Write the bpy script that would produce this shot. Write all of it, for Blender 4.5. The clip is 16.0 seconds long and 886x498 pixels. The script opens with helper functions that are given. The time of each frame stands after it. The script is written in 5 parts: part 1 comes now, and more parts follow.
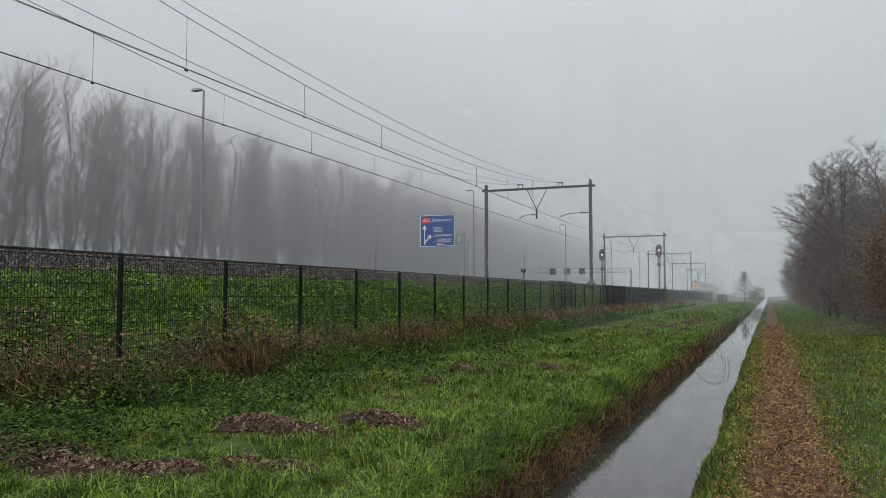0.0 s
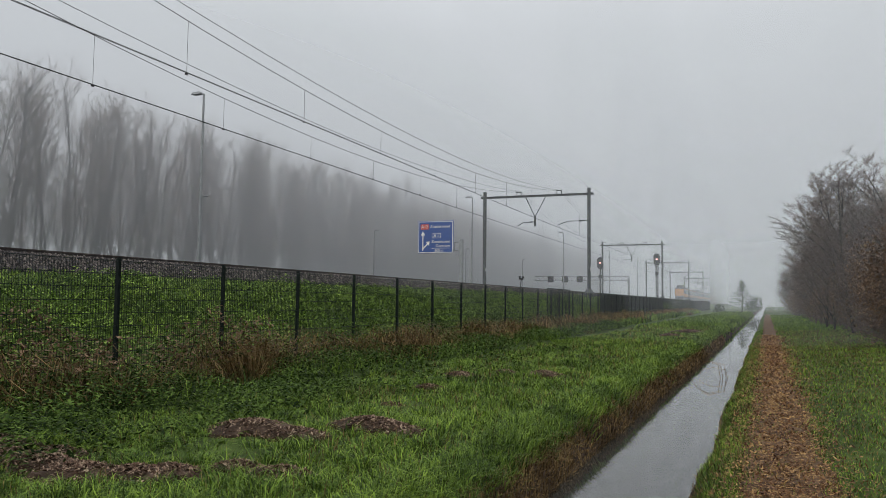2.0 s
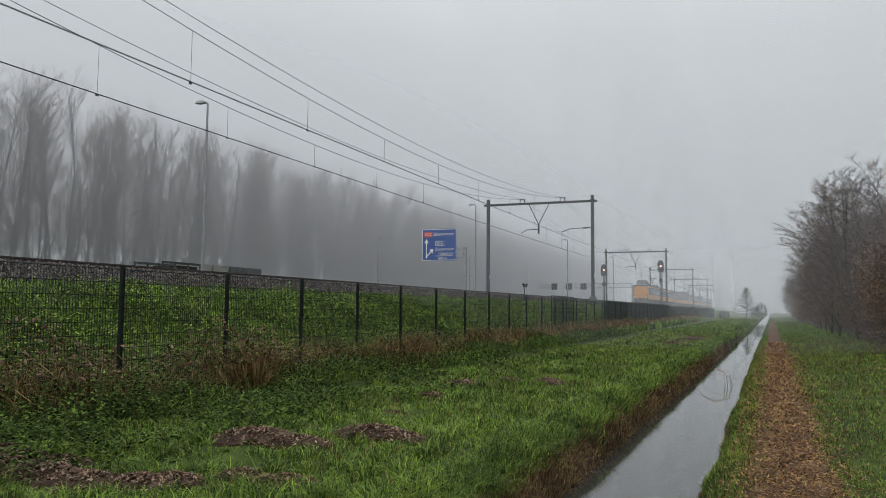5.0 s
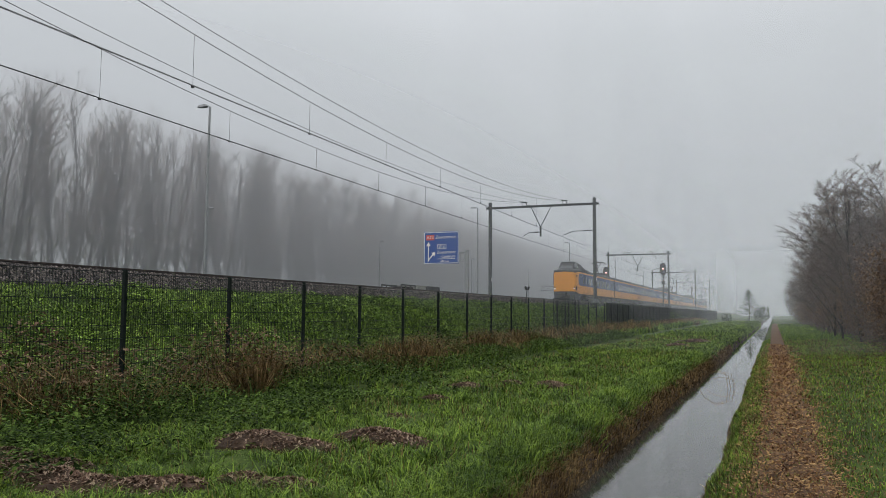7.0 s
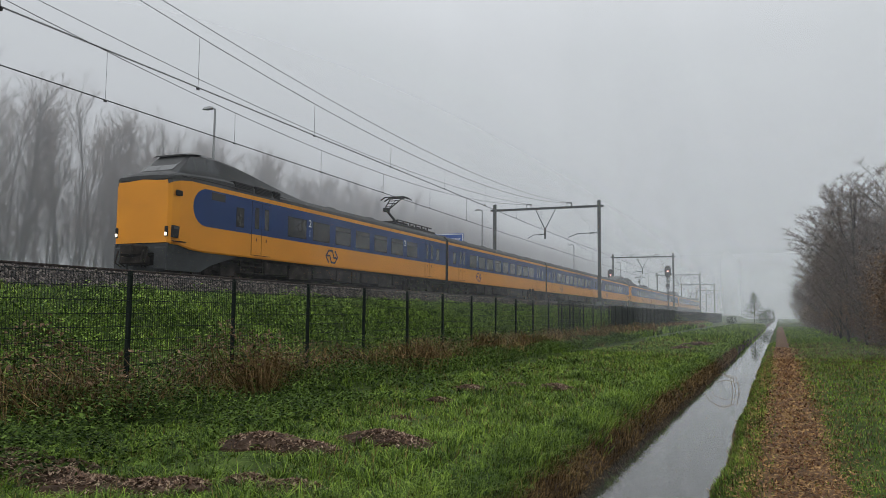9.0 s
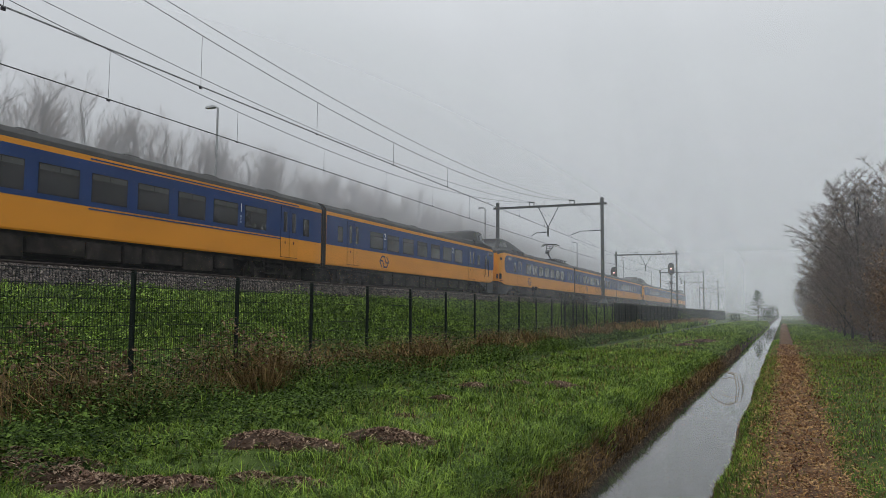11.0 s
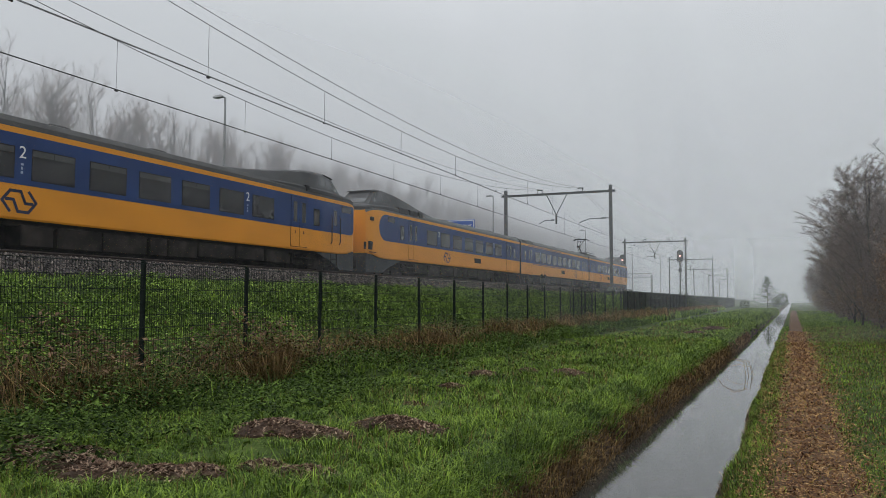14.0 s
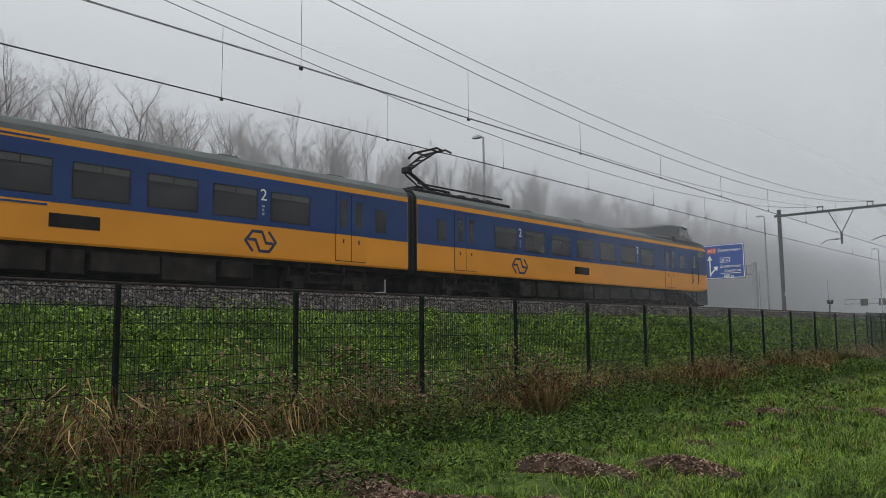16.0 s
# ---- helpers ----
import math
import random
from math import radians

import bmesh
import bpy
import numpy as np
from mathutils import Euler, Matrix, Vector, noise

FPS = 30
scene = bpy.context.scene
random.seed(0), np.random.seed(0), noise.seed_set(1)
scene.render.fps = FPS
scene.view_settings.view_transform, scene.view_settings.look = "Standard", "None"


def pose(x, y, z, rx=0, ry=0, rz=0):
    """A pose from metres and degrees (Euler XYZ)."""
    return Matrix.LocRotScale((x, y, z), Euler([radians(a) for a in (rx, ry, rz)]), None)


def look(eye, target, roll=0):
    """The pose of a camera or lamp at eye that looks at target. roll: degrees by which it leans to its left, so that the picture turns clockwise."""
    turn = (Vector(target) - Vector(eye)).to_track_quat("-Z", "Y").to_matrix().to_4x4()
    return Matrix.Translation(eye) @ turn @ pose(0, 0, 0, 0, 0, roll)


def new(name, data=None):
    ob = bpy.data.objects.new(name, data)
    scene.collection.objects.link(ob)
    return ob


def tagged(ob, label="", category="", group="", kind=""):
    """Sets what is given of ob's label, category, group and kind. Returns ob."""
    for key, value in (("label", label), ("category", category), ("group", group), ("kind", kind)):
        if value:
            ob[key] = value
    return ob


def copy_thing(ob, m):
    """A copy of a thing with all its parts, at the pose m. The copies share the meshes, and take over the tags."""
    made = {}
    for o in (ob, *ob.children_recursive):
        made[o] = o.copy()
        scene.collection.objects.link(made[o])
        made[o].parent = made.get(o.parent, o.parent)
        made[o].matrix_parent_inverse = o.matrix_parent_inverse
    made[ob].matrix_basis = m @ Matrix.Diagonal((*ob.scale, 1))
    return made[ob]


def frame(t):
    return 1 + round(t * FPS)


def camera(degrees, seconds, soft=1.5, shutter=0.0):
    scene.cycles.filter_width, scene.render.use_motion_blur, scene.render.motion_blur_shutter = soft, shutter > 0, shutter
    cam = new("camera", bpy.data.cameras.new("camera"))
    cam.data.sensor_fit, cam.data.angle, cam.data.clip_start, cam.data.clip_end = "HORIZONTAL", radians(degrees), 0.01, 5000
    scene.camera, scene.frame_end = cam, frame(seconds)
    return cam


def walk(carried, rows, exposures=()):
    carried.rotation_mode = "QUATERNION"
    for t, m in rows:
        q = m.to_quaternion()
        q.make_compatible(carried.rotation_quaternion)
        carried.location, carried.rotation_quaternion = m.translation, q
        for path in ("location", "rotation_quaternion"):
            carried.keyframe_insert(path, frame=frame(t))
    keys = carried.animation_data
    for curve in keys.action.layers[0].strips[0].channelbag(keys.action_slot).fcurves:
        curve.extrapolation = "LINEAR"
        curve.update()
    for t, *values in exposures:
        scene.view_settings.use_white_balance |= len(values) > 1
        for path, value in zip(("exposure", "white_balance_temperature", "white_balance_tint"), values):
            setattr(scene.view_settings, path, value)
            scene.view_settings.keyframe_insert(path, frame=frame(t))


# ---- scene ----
# ---------------------------------------------------------------- camera
EYE_Z = 1.55                       # eye above the path
PATH = [
    (0.0, 21.87, 3.40, 0.00),
    (0.5, 21.98, 3.46, -0.08),
    (1.0, 21.89, 3.60, -0.41),
    (1.5, 21.74, 3.79, -0.53),
    (2.0, 21.69, 3.88, -0.64),
    (2.5, 21.74, 3.99, -0.70),
    (3.0, 21.82, 4.14, -0.60),
    (3.5, 21.89, 4.25, -0.41),
    (4.0, 21.94, 4.31, -0.43),
    (6.5, 22.07, 4.63, -0.43),
    (7.0, 22.13, 4.67, -0.37),
    (7.5, 22.20, 4.73, -0.36),
    (8.0, 22.27, 4.81, -0.43),
    (8.5, 22.39, 4.85, -0.54),
    (9.0, 22.45, 4.83, -0.50),
    (11.5, 22.75, 4.60, -0.36),
    (12.0, 22.83, 4.44, -0.41),
    (12.5, 22.90, 4.10, -0.37),
    (13.0, 23.01, 3.77, -0.41),
    (13.5, 23.11, 3.70, -0.22),
    (14.0, 23.32, 3.81, -0.10),
    (14.5, 23.89, 4.04, -0.04),
    (15.0, 25.09, 4.23, 0.08),
    (15.5, 29.73, 4.80, 0.20),
    (16.0, 42.41, 6.19, 0.54),
]                                  # seconds, yaw from the railway, pitch, roll
cam = camera(60.0, 16.0, soft=0.65)
SHIFT = {16.0: (-0.23, 0.03, 0.02)}  # the arms swing out with the last turn
walk(cam, [(t, pose(SHIFT.get(t, (0, 0, 0))[0], SHIFT.get(t, (0, 0, 0))[1], EYE_Z + SHIFT.get(t, (0, 0, 0))[2], 90 + p, r, y)) for t, y, p, r in PATH])

# ---------------------------------------------------------------- sky and light
world = bpy.data.worlds.new("overcast")
scene.world = world
world.use_nodes = True
wn, wl = world.node_tree.nodes, world.node_tree.links
wn.clear()
sky = wn.new("ShaderNodeTexSky")
sky.sky_type, sky.sun_disc = "NISHITA", False
sky.sun_elevation, sky.sun_rotation = radians(24), radians(200)
sky.dust_density = 6.0
grey = wn.new("ShaderNodeHueSaturation")
grey.inputs["Saturation"].default_value = 0.10
geo = wn.new("ShaderNodeTexCoord")
sep = wn.new("ShaderNodeSeparateXYZ")
ramp = wn.new("ShaderNodeValToRGB")   # an overcast sky: brighter towards the zenith
ramp.color_ramp.elements[0].position, ramp.color_ramp.elements[0].color = 0.0, (0.44, 0.465, 0.495, 1)
ramp.color_ramp.elements[1].position, ramp.color_ramp.elements[1].color = 1.0, (1.55, 1.60, 1.67, 1)
e = ramp.color_ramp.elements.new(0.33)
e.color = (0.635, 0.667, 0.704, 1)
scale = wn.new("ShaderNodeMix")
scale.data_type = "RGBA"
scale.inputs["Factor"].default_value = 0.94
bright = wn.new("ShaderNodeVectorMath")
bright.operation = "SCALE"
bright.inputs["Scale"].default_value = 0.10
bg = wn.new("ShaderNodeBackground")
bg.inputs["Strength"].default_value = 1.0
wout = wn.new("ShaderNodeOutputWorld")
wl.new(sky.outputs[0], grey.inputs["Color"])
wl.new(grey.outputs[0], bright.inputs[0])
wl.new(geo.outputs["Generated"], sep.inputs[0])
wl.new(sep.outputs["Z"], ramp.inputs[0])
wl.new(bright.outputs[0], scale.inputs[6])
wl.new(ramp.outputs[0], scale.inputs[7])
wl.new(scale.outputs[2], bg.inputs[0])
wl.new(bg.outputs[0], wout.inputs[0])

sun_data = bpy.data.lights.new("sun", "SUN")
sun_data.energy, sun_data.angle, sun_data.color = 0.5, radians(40), (1.0, 0.97, 0.93)
sun = new("sun", sun_data)
sun.matrix_world = look((0, 0, 50), (25, 60, 0))


# ---------------------------------------------------------------- materials
def material(name, colors, rough=0.85, scale=8.0, metal=0.0, bump=0.0, fine=60.0, spec=0.4, by="noise", stretch=(1, 1, 1)):
    """A surface of two or three colours mixed by coarse and fine noise, with a little relief."""
    m = bpy.data.materials.new(name)
    m.use_nodes = True
    n, l = m.node_tree.nodes, m.node_tree.links
    p = n["Principled BSDF"]
    p.inputs["Roughness"].default_value, p.inputs["Metallic"].default_value = rough, metal
    p.inputs["Specular IOR Level"].default_value = spec
    co = n.new("ShaderNodeTexCoord")
    mp = n.new("ShaderNodeMapping")
    mp.inputs["Scale"].default_value = stretch
    l.new(co.outputs["Object"], mp.inputs[0])
    a, b = n.new("ShaderNodeTexNoise"), n.new("ShaderNodeTexNoise")
    a.inputs["Scale"].default_value, b.inputs["Scale"].default_value = scale, fine
    a.inputs["Detail"].default_value = 5
    l.new(mp.outputs[0], a.inputs["Vector"])
    l.new(mp.outputs[0], b.inputs["Vector"])
    mx = n.new("ShaderNodeMath")
    mx.operation = "MULTIPLY_ADD"
    mx.inputs[1].default_value = 0.35
    l.new(b.outputs[0], mx.inputs[0])
    off = n.new("ShaderNodeMath")
    off.operation = "MULTIPLY_ADD"
    off.inputs[1].default_value, off.inputs[2].default_value = 1.5, -0.42
    l.new(a.outputs[0], off.inputs[0])
    l.new(off.outputs[0], mx.inputs[2])
    src = mx.outputs[0]
    if by != "noise":
        pick = n.new("ShaderNodeObjectInfo" if by == "object" else "ShaderNodeNewGeometry")
        add = n.new("ShaderNodeMath")
        add.operation = "MULTIPLY_ADD"
        add.inputs[1].default_value = 0.5
        l.new(mx.outputs[0], add.inputs[0])
        half = n.new("ShaderNodeMath")
        half.operation = "MULTIPLY"
        half.inputs[1].default_value = 0.6
        l.new(pick.outputs["Random" if by == "object" else "Random Per Island"], half.inputs[0])
        l.new(half.outputs[0], add.inputs[2])
        src = add.outputs[0]
    r = n.new("ShaderNodeValToRGB")
    els = r.color_ramp.elements
    els[0].position, els[0].color = 0.15, (*colors[0], 1)
    els[1].position, els[1].color = 0.85, (*colors[-1], 1)
    if len(colors) == 3:
        els.new(0.5).color = (*colors[1], 1)
    l.new(src, r.inputs[0])
    l.new(r.outputs[0], p.inputs["Base Color"])
    if bump:
        bp = n.new("ShaderNodeBump")
        bp.inputs["Strength"].default_value = bump
        bp.inputs["Distance"].default_value = 0.02
        l.new(mx.outputs[0], bp.inputs["Height"])
        l.new(bp.outputs[0], p.inputs["Normal"])
    return m


def tone(c, k):
    return tuple(v * k for v in c)


def paint(name, c, rough=0.45, metal=0.0, spread=0.12, scale=1.5, **kw):
    return material(name, [tone(c, 1 - spread), c, tone(c, 1 + spread)], rough, scale, metal, fine=40, **kw)


GRASS = material("grass_soil", [(0.020, 0.030, 0.007), (0.038, 0.062, 0.010), (0.075, 0.11, 0.02)], 0.95, 1.3, bump=0.6, fine=45, spec=0.15)
MUD = material("mud", [(0.016, 0.010, 0.007), (0.048, 0.030, 0.020), (0.11, 0.075, 0.055)], 0.9, 6, bump=0.8, fine=50, spec=0.15)
BALLAST = material("ballast_bed", [(0.012, 0.010, 0.010), (0.04, 0.034, 0.033)], 0.95, 12, bump=1.0, fine=70)
STONE = material("ballast_stone", [(0.006, 0.005, 0.005), (0.034, 0.028, 0.025), (0.17, 0.142, 0.125)], 0.9, 20, by="island")
RUST = material("rail_rust", [(0.02, 0.014, 0.012), (0.05, 0.032, 0.025)], 0.7, 6, metal=0.3)
CONCRETE = material("concrete", [(0.20, 0.195, 0.185), (0.33, 0.32, 0.30)], 0.9, 3, bump=0.2)
ASPHALT = material("asphalt", [(0.04, 0.04, 0.042), (0.065, 0.065, 0.066)], 0.9, 2, bump=0.2)
STEEL = material("painted_steel", [(0.022, 0.026, 0.026), (0.04, 0.045, 0.045)], 0.6, 3, metal=0.2)
GALV = material("galvanised_steel", [(0.22, 0.23, 0.235), (0.33, 0.34, 0.345)], 0.5, 4, metal=0.6)
WIRE = material("wire", [(0.008, 0.008, 0.009), (0.02, 0.02, 0.02)], 0.6, 4, metal=0.3)
SCREEN = material("screen_green", [(0.018, 0.024, 0.019), (0.034, 0.042, 0.034)], 0.8, 3, spec=0.2)
FENCE = material("fence_green", [(0.004, 0.008, 0.007), (0.010, 0.016, 0.014)], 0.65, 4, spec=0.2)
YELLOW = paint("train_yellow", (0.70, 0.268, 0.006), 0.45, spread=0.10, scale=0.6, stretch=(1, 0.6, 1.6))
BLUE = paint("train_blue", (0.010, 0.040, 0.145), 0.45, spread=0.18, scale=0.7, spec=0.28)
ROOF = paint("train_roof", (0.042, 0.042, 0.041), 0.75, spread=0.3, scale=0.9)
ROOFC = paint("train_roof_light", (0.085, 0.094, 0.09), 0.7, spread=0.22, scale=0.9)
CABGREY = paint("cab_grey", (0.032, 0.033, 0.034), 0.6, spread=0.25, scale=0.8)
SKIRT = paint("skirt_grey", (0.034, 0.038, 0.040), 0.7, spread=0.35, scale=1.2)
LOGO = paint("logo_blue", (0.012, 0.018, 0.055), 0.45)
BLACK = paint("train_black", (0.013, 0.013, 0.0135), 0.7, spread=0.3, spec=0.2)
UNDER = material("train_underframe", [(0.008, 0.007, 0.006), (0.022, 0.018, 0.015), (0.05, 0.042, 0.036)], 0.9, 2.0, spec=0.2)
WHITE = paint("white_paint", (0.78, 0.78, 0.76), 0.5, spread=0.04)
RED = paint("red_paint", (0.55, 0.06, 0.04), 0.5)
SIGNBLUE = paint("sign_blue", (0.02, 0.075, 0.30), 0.4, spread=0.06)
BARK = material("bark", [(0.016, 0.014, 0.012), (0.04, 0.035, 0.031)], 0.95, 3)
TWIG = material("twig", [(0.15, 0.112, 0.097), (0.27, 0.207, 0.18)], 0.95, 2, by="island")
TWIGRED = material("twig_brown", [(0.065, 0.049, 0.041), (0.16, 0.12, 0.10)], 0.95, 2, by="island")
DEADLEAF = material("dead_leaf", [(0.05, 0.027, 0.016), (0.125, 0.073, 0.042), (0.21, 0.135, 0.075)], 0.9, 2, by="island")
BLADE = material("grass_blade", [(0.006, 0.015, 0.003), (0.054, 0.106, 0.012), (0.28, 0.41, 0.054)], 0.6, 0.7, by="island", spec=0.18)
STRAW = material("dry_grass", [(0.022, 0.013, 0.006), (0.100, 0.062, 0.026), (0.36, 0.24, 0.105)], 0.85, 1.2, by="island", spec=0.15)
WEED = material("weed_leaf", [(0.004, 0.009, 0.002), (0.022, 0.044, 0.007), (0.125, 0.195, 0.035)], 0.75, 1.2, by="island", spec=0.10)
HERB = material("embankment_leaf", [(0.010, 0.021, 0.004), (0.064, 0.120, 0.018), (0.29, 0.42, 0.075)], 0.75, 1.0, by="island", spec=0.12)
LITTER = material("leaf_litter", [(0.028, 0.012, 0.006), (0.105, 0.052, 0.028), (0.34, 0.25, 0.175)], 0.85, 5, by="island")
CONIFER = material("conifer_needles", [(0.02, 0.035, 0.018), (0.05, 0.075, 0.04)], 0.9, 2, by="island")
MULCH = material("mulch", [(0.034, 0.017, 0.008), (0.085, 0.043, 0.018), (0.15, 0.085, 0.036)], 0.95, 5, bump=0.8, fine=60)
CHIP = material("mulch_chip", [(0.024, 0.009, 0.005), (0.14, 0.060, 0.023), (0.42, 0.26, 0.10)], 0.9, 5, by="island")


def simple(name, c, rough, metal=0.0, emit=None, strength=0.0, trans=0.0):
    m = bpy.data.materials.new(name)
    m.use_nodes = True
    p = m.node_tree.nodes["Principled BSDF"]
    p.inputs["Base Color"].default_value = (*c, 1)
    p.inputs["Roughness"].default_value, p.inputs["Metallic"].default_value = rough, metal
    p.inputs["Transmission Weight"].default_value = trans
    if emit:
        p.inputs["Emission Color"].default_value, p.inputs["Emission Strength"].default_value = (*emit, 1), strength
    return m


GLASS = paint("window_glass", (0.020, 0.020, 0.021), 0.12, spread=0.3, scale=0.8)
CABGLASS = paint("cab_glass", (0.05, 0.054, 0.056), 0.1, spread=0.3)
GLASSUP = paint("hopper_glass", (0.065, 0.066, 0.064), 0.15, spread=0.2)
LAMP = simple("headlight", (0.9, 0.85, 0.7), 0.3, emit=(1.0, 0.88, 0.62), strength=2.0)
SIGNAL = simple("signal_lens", (0.9, 0.5, 0.4), 0.3, emit=(1.0, 0.42, 0.36), strength=3.0)


def water_material():
    m = simple("ditch_water", (0.045, 0.044, 0.038), 0.03)
    n, l = m.node_tree.nodes, m.node_tree.links
    p = n["Principled BSDF"]
    p.inputs["IOR"].default_value = 1.36
    p.inputs["Specular IOR Level"].default_value = 0.9
    a, b = n.new("ShaderNodeTexNoise"), n.new("ShaderNodeBump")
    a.inputs["Scale"].default_value = 2.5
    b.inputs["Strength"].default_value, b.inputs["Distance"].default_value = 0.05, 0.01
    c = n.new("ShaderNodeTexCoord")
    l.new(c.outputs["Object"], a.inputs["Vector"])
    l.new(a.outputs[0], b.inputs["Height"])
    l.new(b.outputs[0], p.inputs["Normal"])
    return m


WATER = water_material()


def fog_sheet_material(name, per_metre, share, fade=None, thin=(20.0, 62.0)):
    """Fog haze put on an upright sheet: lit by the sky, it scatters the light and lets the rest through; denser further
    off over the land, or, with fade, thinning out between two places across the railway."""
    m = bpy.data.materials.new(name)
    m.use_nodes = True
    n, l = m.node_tree.nodes, m.node_tree.links
    n.clear()
    out, mix, half = n.new("ShaderNodeOutputMaterial"), n.new("ShaderNodeMixShader"), n.new("ShaderNodeMixShader")
    clear, soft, back = n.new("ShaderNodeBsdfTransparent"), n.new("ShaderNodeBsdfDiffuse"), n.new("ShaderNodeBsdfTranslucent")
    for s in (soft, back):
        s.inputs["Color"].default_value = (0.925, 0.95, 0.99, 1)
    half.inputs[0].default_value = 0.5
    g = n.new("ShaderNodeNewGeometry")
    if fade is None:
        # imitated haze: opacity rises with distance from the origin
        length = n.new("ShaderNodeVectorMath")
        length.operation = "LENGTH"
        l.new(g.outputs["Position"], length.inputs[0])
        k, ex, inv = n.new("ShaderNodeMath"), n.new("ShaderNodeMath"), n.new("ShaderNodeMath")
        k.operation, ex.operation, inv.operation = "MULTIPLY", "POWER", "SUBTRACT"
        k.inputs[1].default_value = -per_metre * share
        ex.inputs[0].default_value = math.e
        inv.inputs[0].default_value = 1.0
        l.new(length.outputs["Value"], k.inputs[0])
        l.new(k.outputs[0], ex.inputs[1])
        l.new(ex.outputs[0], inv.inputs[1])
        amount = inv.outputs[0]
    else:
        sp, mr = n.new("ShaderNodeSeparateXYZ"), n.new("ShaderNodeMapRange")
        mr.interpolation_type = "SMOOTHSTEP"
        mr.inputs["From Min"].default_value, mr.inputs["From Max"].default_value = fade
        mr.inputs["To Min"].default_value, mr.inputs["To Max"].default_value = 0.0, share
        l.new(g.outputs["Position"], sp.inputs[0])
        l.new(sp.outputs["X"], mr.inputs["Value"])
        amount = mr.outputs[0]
    hs, hr, both = n.new("ShaderNodeSeparateXYZ"), n.new("ShaderNodeMapRange"), n.new("ShaderNodeMath")
    hr.interpolation_type, both.operation = "SMOOTHSTEP", "MULTIPLY"
    hr.inputs["From Min"].default_value, hr.inputs["From Max"].default_value = thin
    hr.inputs["To Min"].default_value, hr.inputs["To Max"].default_value = 1.0, 0.0
    l.new(g.outputs["Position"], hs.inputs[0])
    l.new(hs.outputs["Z"], hr.inputs["Value"])
    l.new(hr.outputs[0], both.inputs[0])
    l.new(amount, both.inputs[1])
    l.new(both.outputs[0], mix.inputs[0])
    l.new(soft.outputs[0], half.inputs[1])
    l.new(back.outputs[0], half.inputs[2])
    l.new(clear.outputs[0], mix.inputs[1])
    l.new(half.outputs[0], mix.inputs[2])
    l.new(mix.outputs[0], out.inputs[0])
    return m


# ---------------------------------------------------------------- mesh helpers
def mesh_of(name, verts, faces, mats, slots=None, smooth=False):
    me = bpy.data.meshes.new(name)
    me.from_pydata([tuple(v) for v in verts], [], [tuple(f) for f in faces])
    for m in mats if isinstance(mats, (list, tuple)) else [mats]:
        me.materials.append(m)
    if slots is not None:
        me.polygons.foreach_set("material_index", list(slots))
    if smooth:
        me.polygons.foreach_set("use_smooth", [True] * len(me.polygons))
    me.update()
    return me


def link(name, me, parent=None, m=None, label=""):
    ob = new(name, me)
    if parent is not None:
        ob.parent = parent
    if m is not None:
        ob.matrix_basis = m
    if label:
        ob["label"] = label
    return ob


def thing(name, label, category, group="", kind="", m=None):
    ob = new(name)
    ob.empty_display_size = 0.2
    if m is not None:
        ob.matrix_basis = m
    return tagged(ob, label, category, group, kind)


class Shape:
    """Gathers boxes, tubes and sweeps into one mesh."""

    def __init__(self):
        self.v, self.f, self.s = [], [], []

    def add(self, verts, faces, slot=0):
        o = len(self.v)
        self.v += [tuple(p) for p in verts]
        self.f += [tuple(i + o for i in q) for q in faces]
        self.s += [slot] * len(faces)
        return self

    def box(self, x0, y0, z0, x1, y1, z1, slot=0, bevel=0.0):
        b = bevel
        if b <= 0:
            v = [(x, y, z) for z in (z0, z1) for x, y in ((x0, y0), (x1, y0), (x1, y1), (x0, y1))]
            return self.add(v, [(3, 2, 1, 0), (4, 5, 6, 7), (0, 1, 5, 4), (1, 2, 6, 5), (2, 3, 7, 6), (3, 0, 4, 7)], slot)
        rings = []
        for z, d in ((z0, b), (z0 + b, 0), (z1 - b, 0), (z1, b)):
            rings.append([(x0 + d, y0 + b + d * 0, z), (x0 + b, y0 + d, z), (x1 - b, y0 + d, z), (x1 - d, y0 + b, z),
                          (x1 - d, y1 - b, z), (x1 - b, y1 - d, z), (x0 + b, y1 - d, z), (x0 + d, y1 - b, z)])
        return self.loft(rings, slot, caps=True)

    def loft(self, rings, slot=0, caps=False, closed=True):
        n = len(rings[0])
        v = [p for r in rings for p in r]
        f = []
        for i in range(len(rings) - 1):
            for j in range(n if closed else n - 1):
                k = (j + 1) % n
                f.append((i * n + j, i * n + k, (i + 1) * n + k, (i + 1) * n + j))
        if caps:
            f.append(tuple(range(n - 1, -1, -1)))
            f.append(tuple((len(rings) - 1) * n + j for j in range(n)))
        return self.add(v, f, slot)

    def tube(self, points, r, n=6, slot=0, r_end=None):
        pts = [Vector(p) for p in points]
        rings = []
        for i, p in enumerate(pts):
            d = (pts[min(i + 1, len(pts) - 1)] - pts[max(i - 1, 0)]).normalized()
            a = d.cross(Vector((0, 0, 1)) if abs(d.z) < 0.9 else Vector((1, 0, 0))).normalized()
            b = d.cross(a)
            q = r if r_end is None else r + (r_end - r) * i / (len(pts) - 1)
            rings.append([p + (a * math.cos(w) + b * math.sin(w)) * q for w in (2 * math.pi * j / n for j in range(n))])
        return self.loft(rings, slot, caps=True)

    def mesh(self, name, mats, smooth=False):
        return mesh_of(name, self.v, self.f, mats, self.s, smooth)


def part(name, shape, mats, parent, label="", m=None, smooth=False):
    return link(name, shape.mesh(name, mats, smooth), parent, m, label)


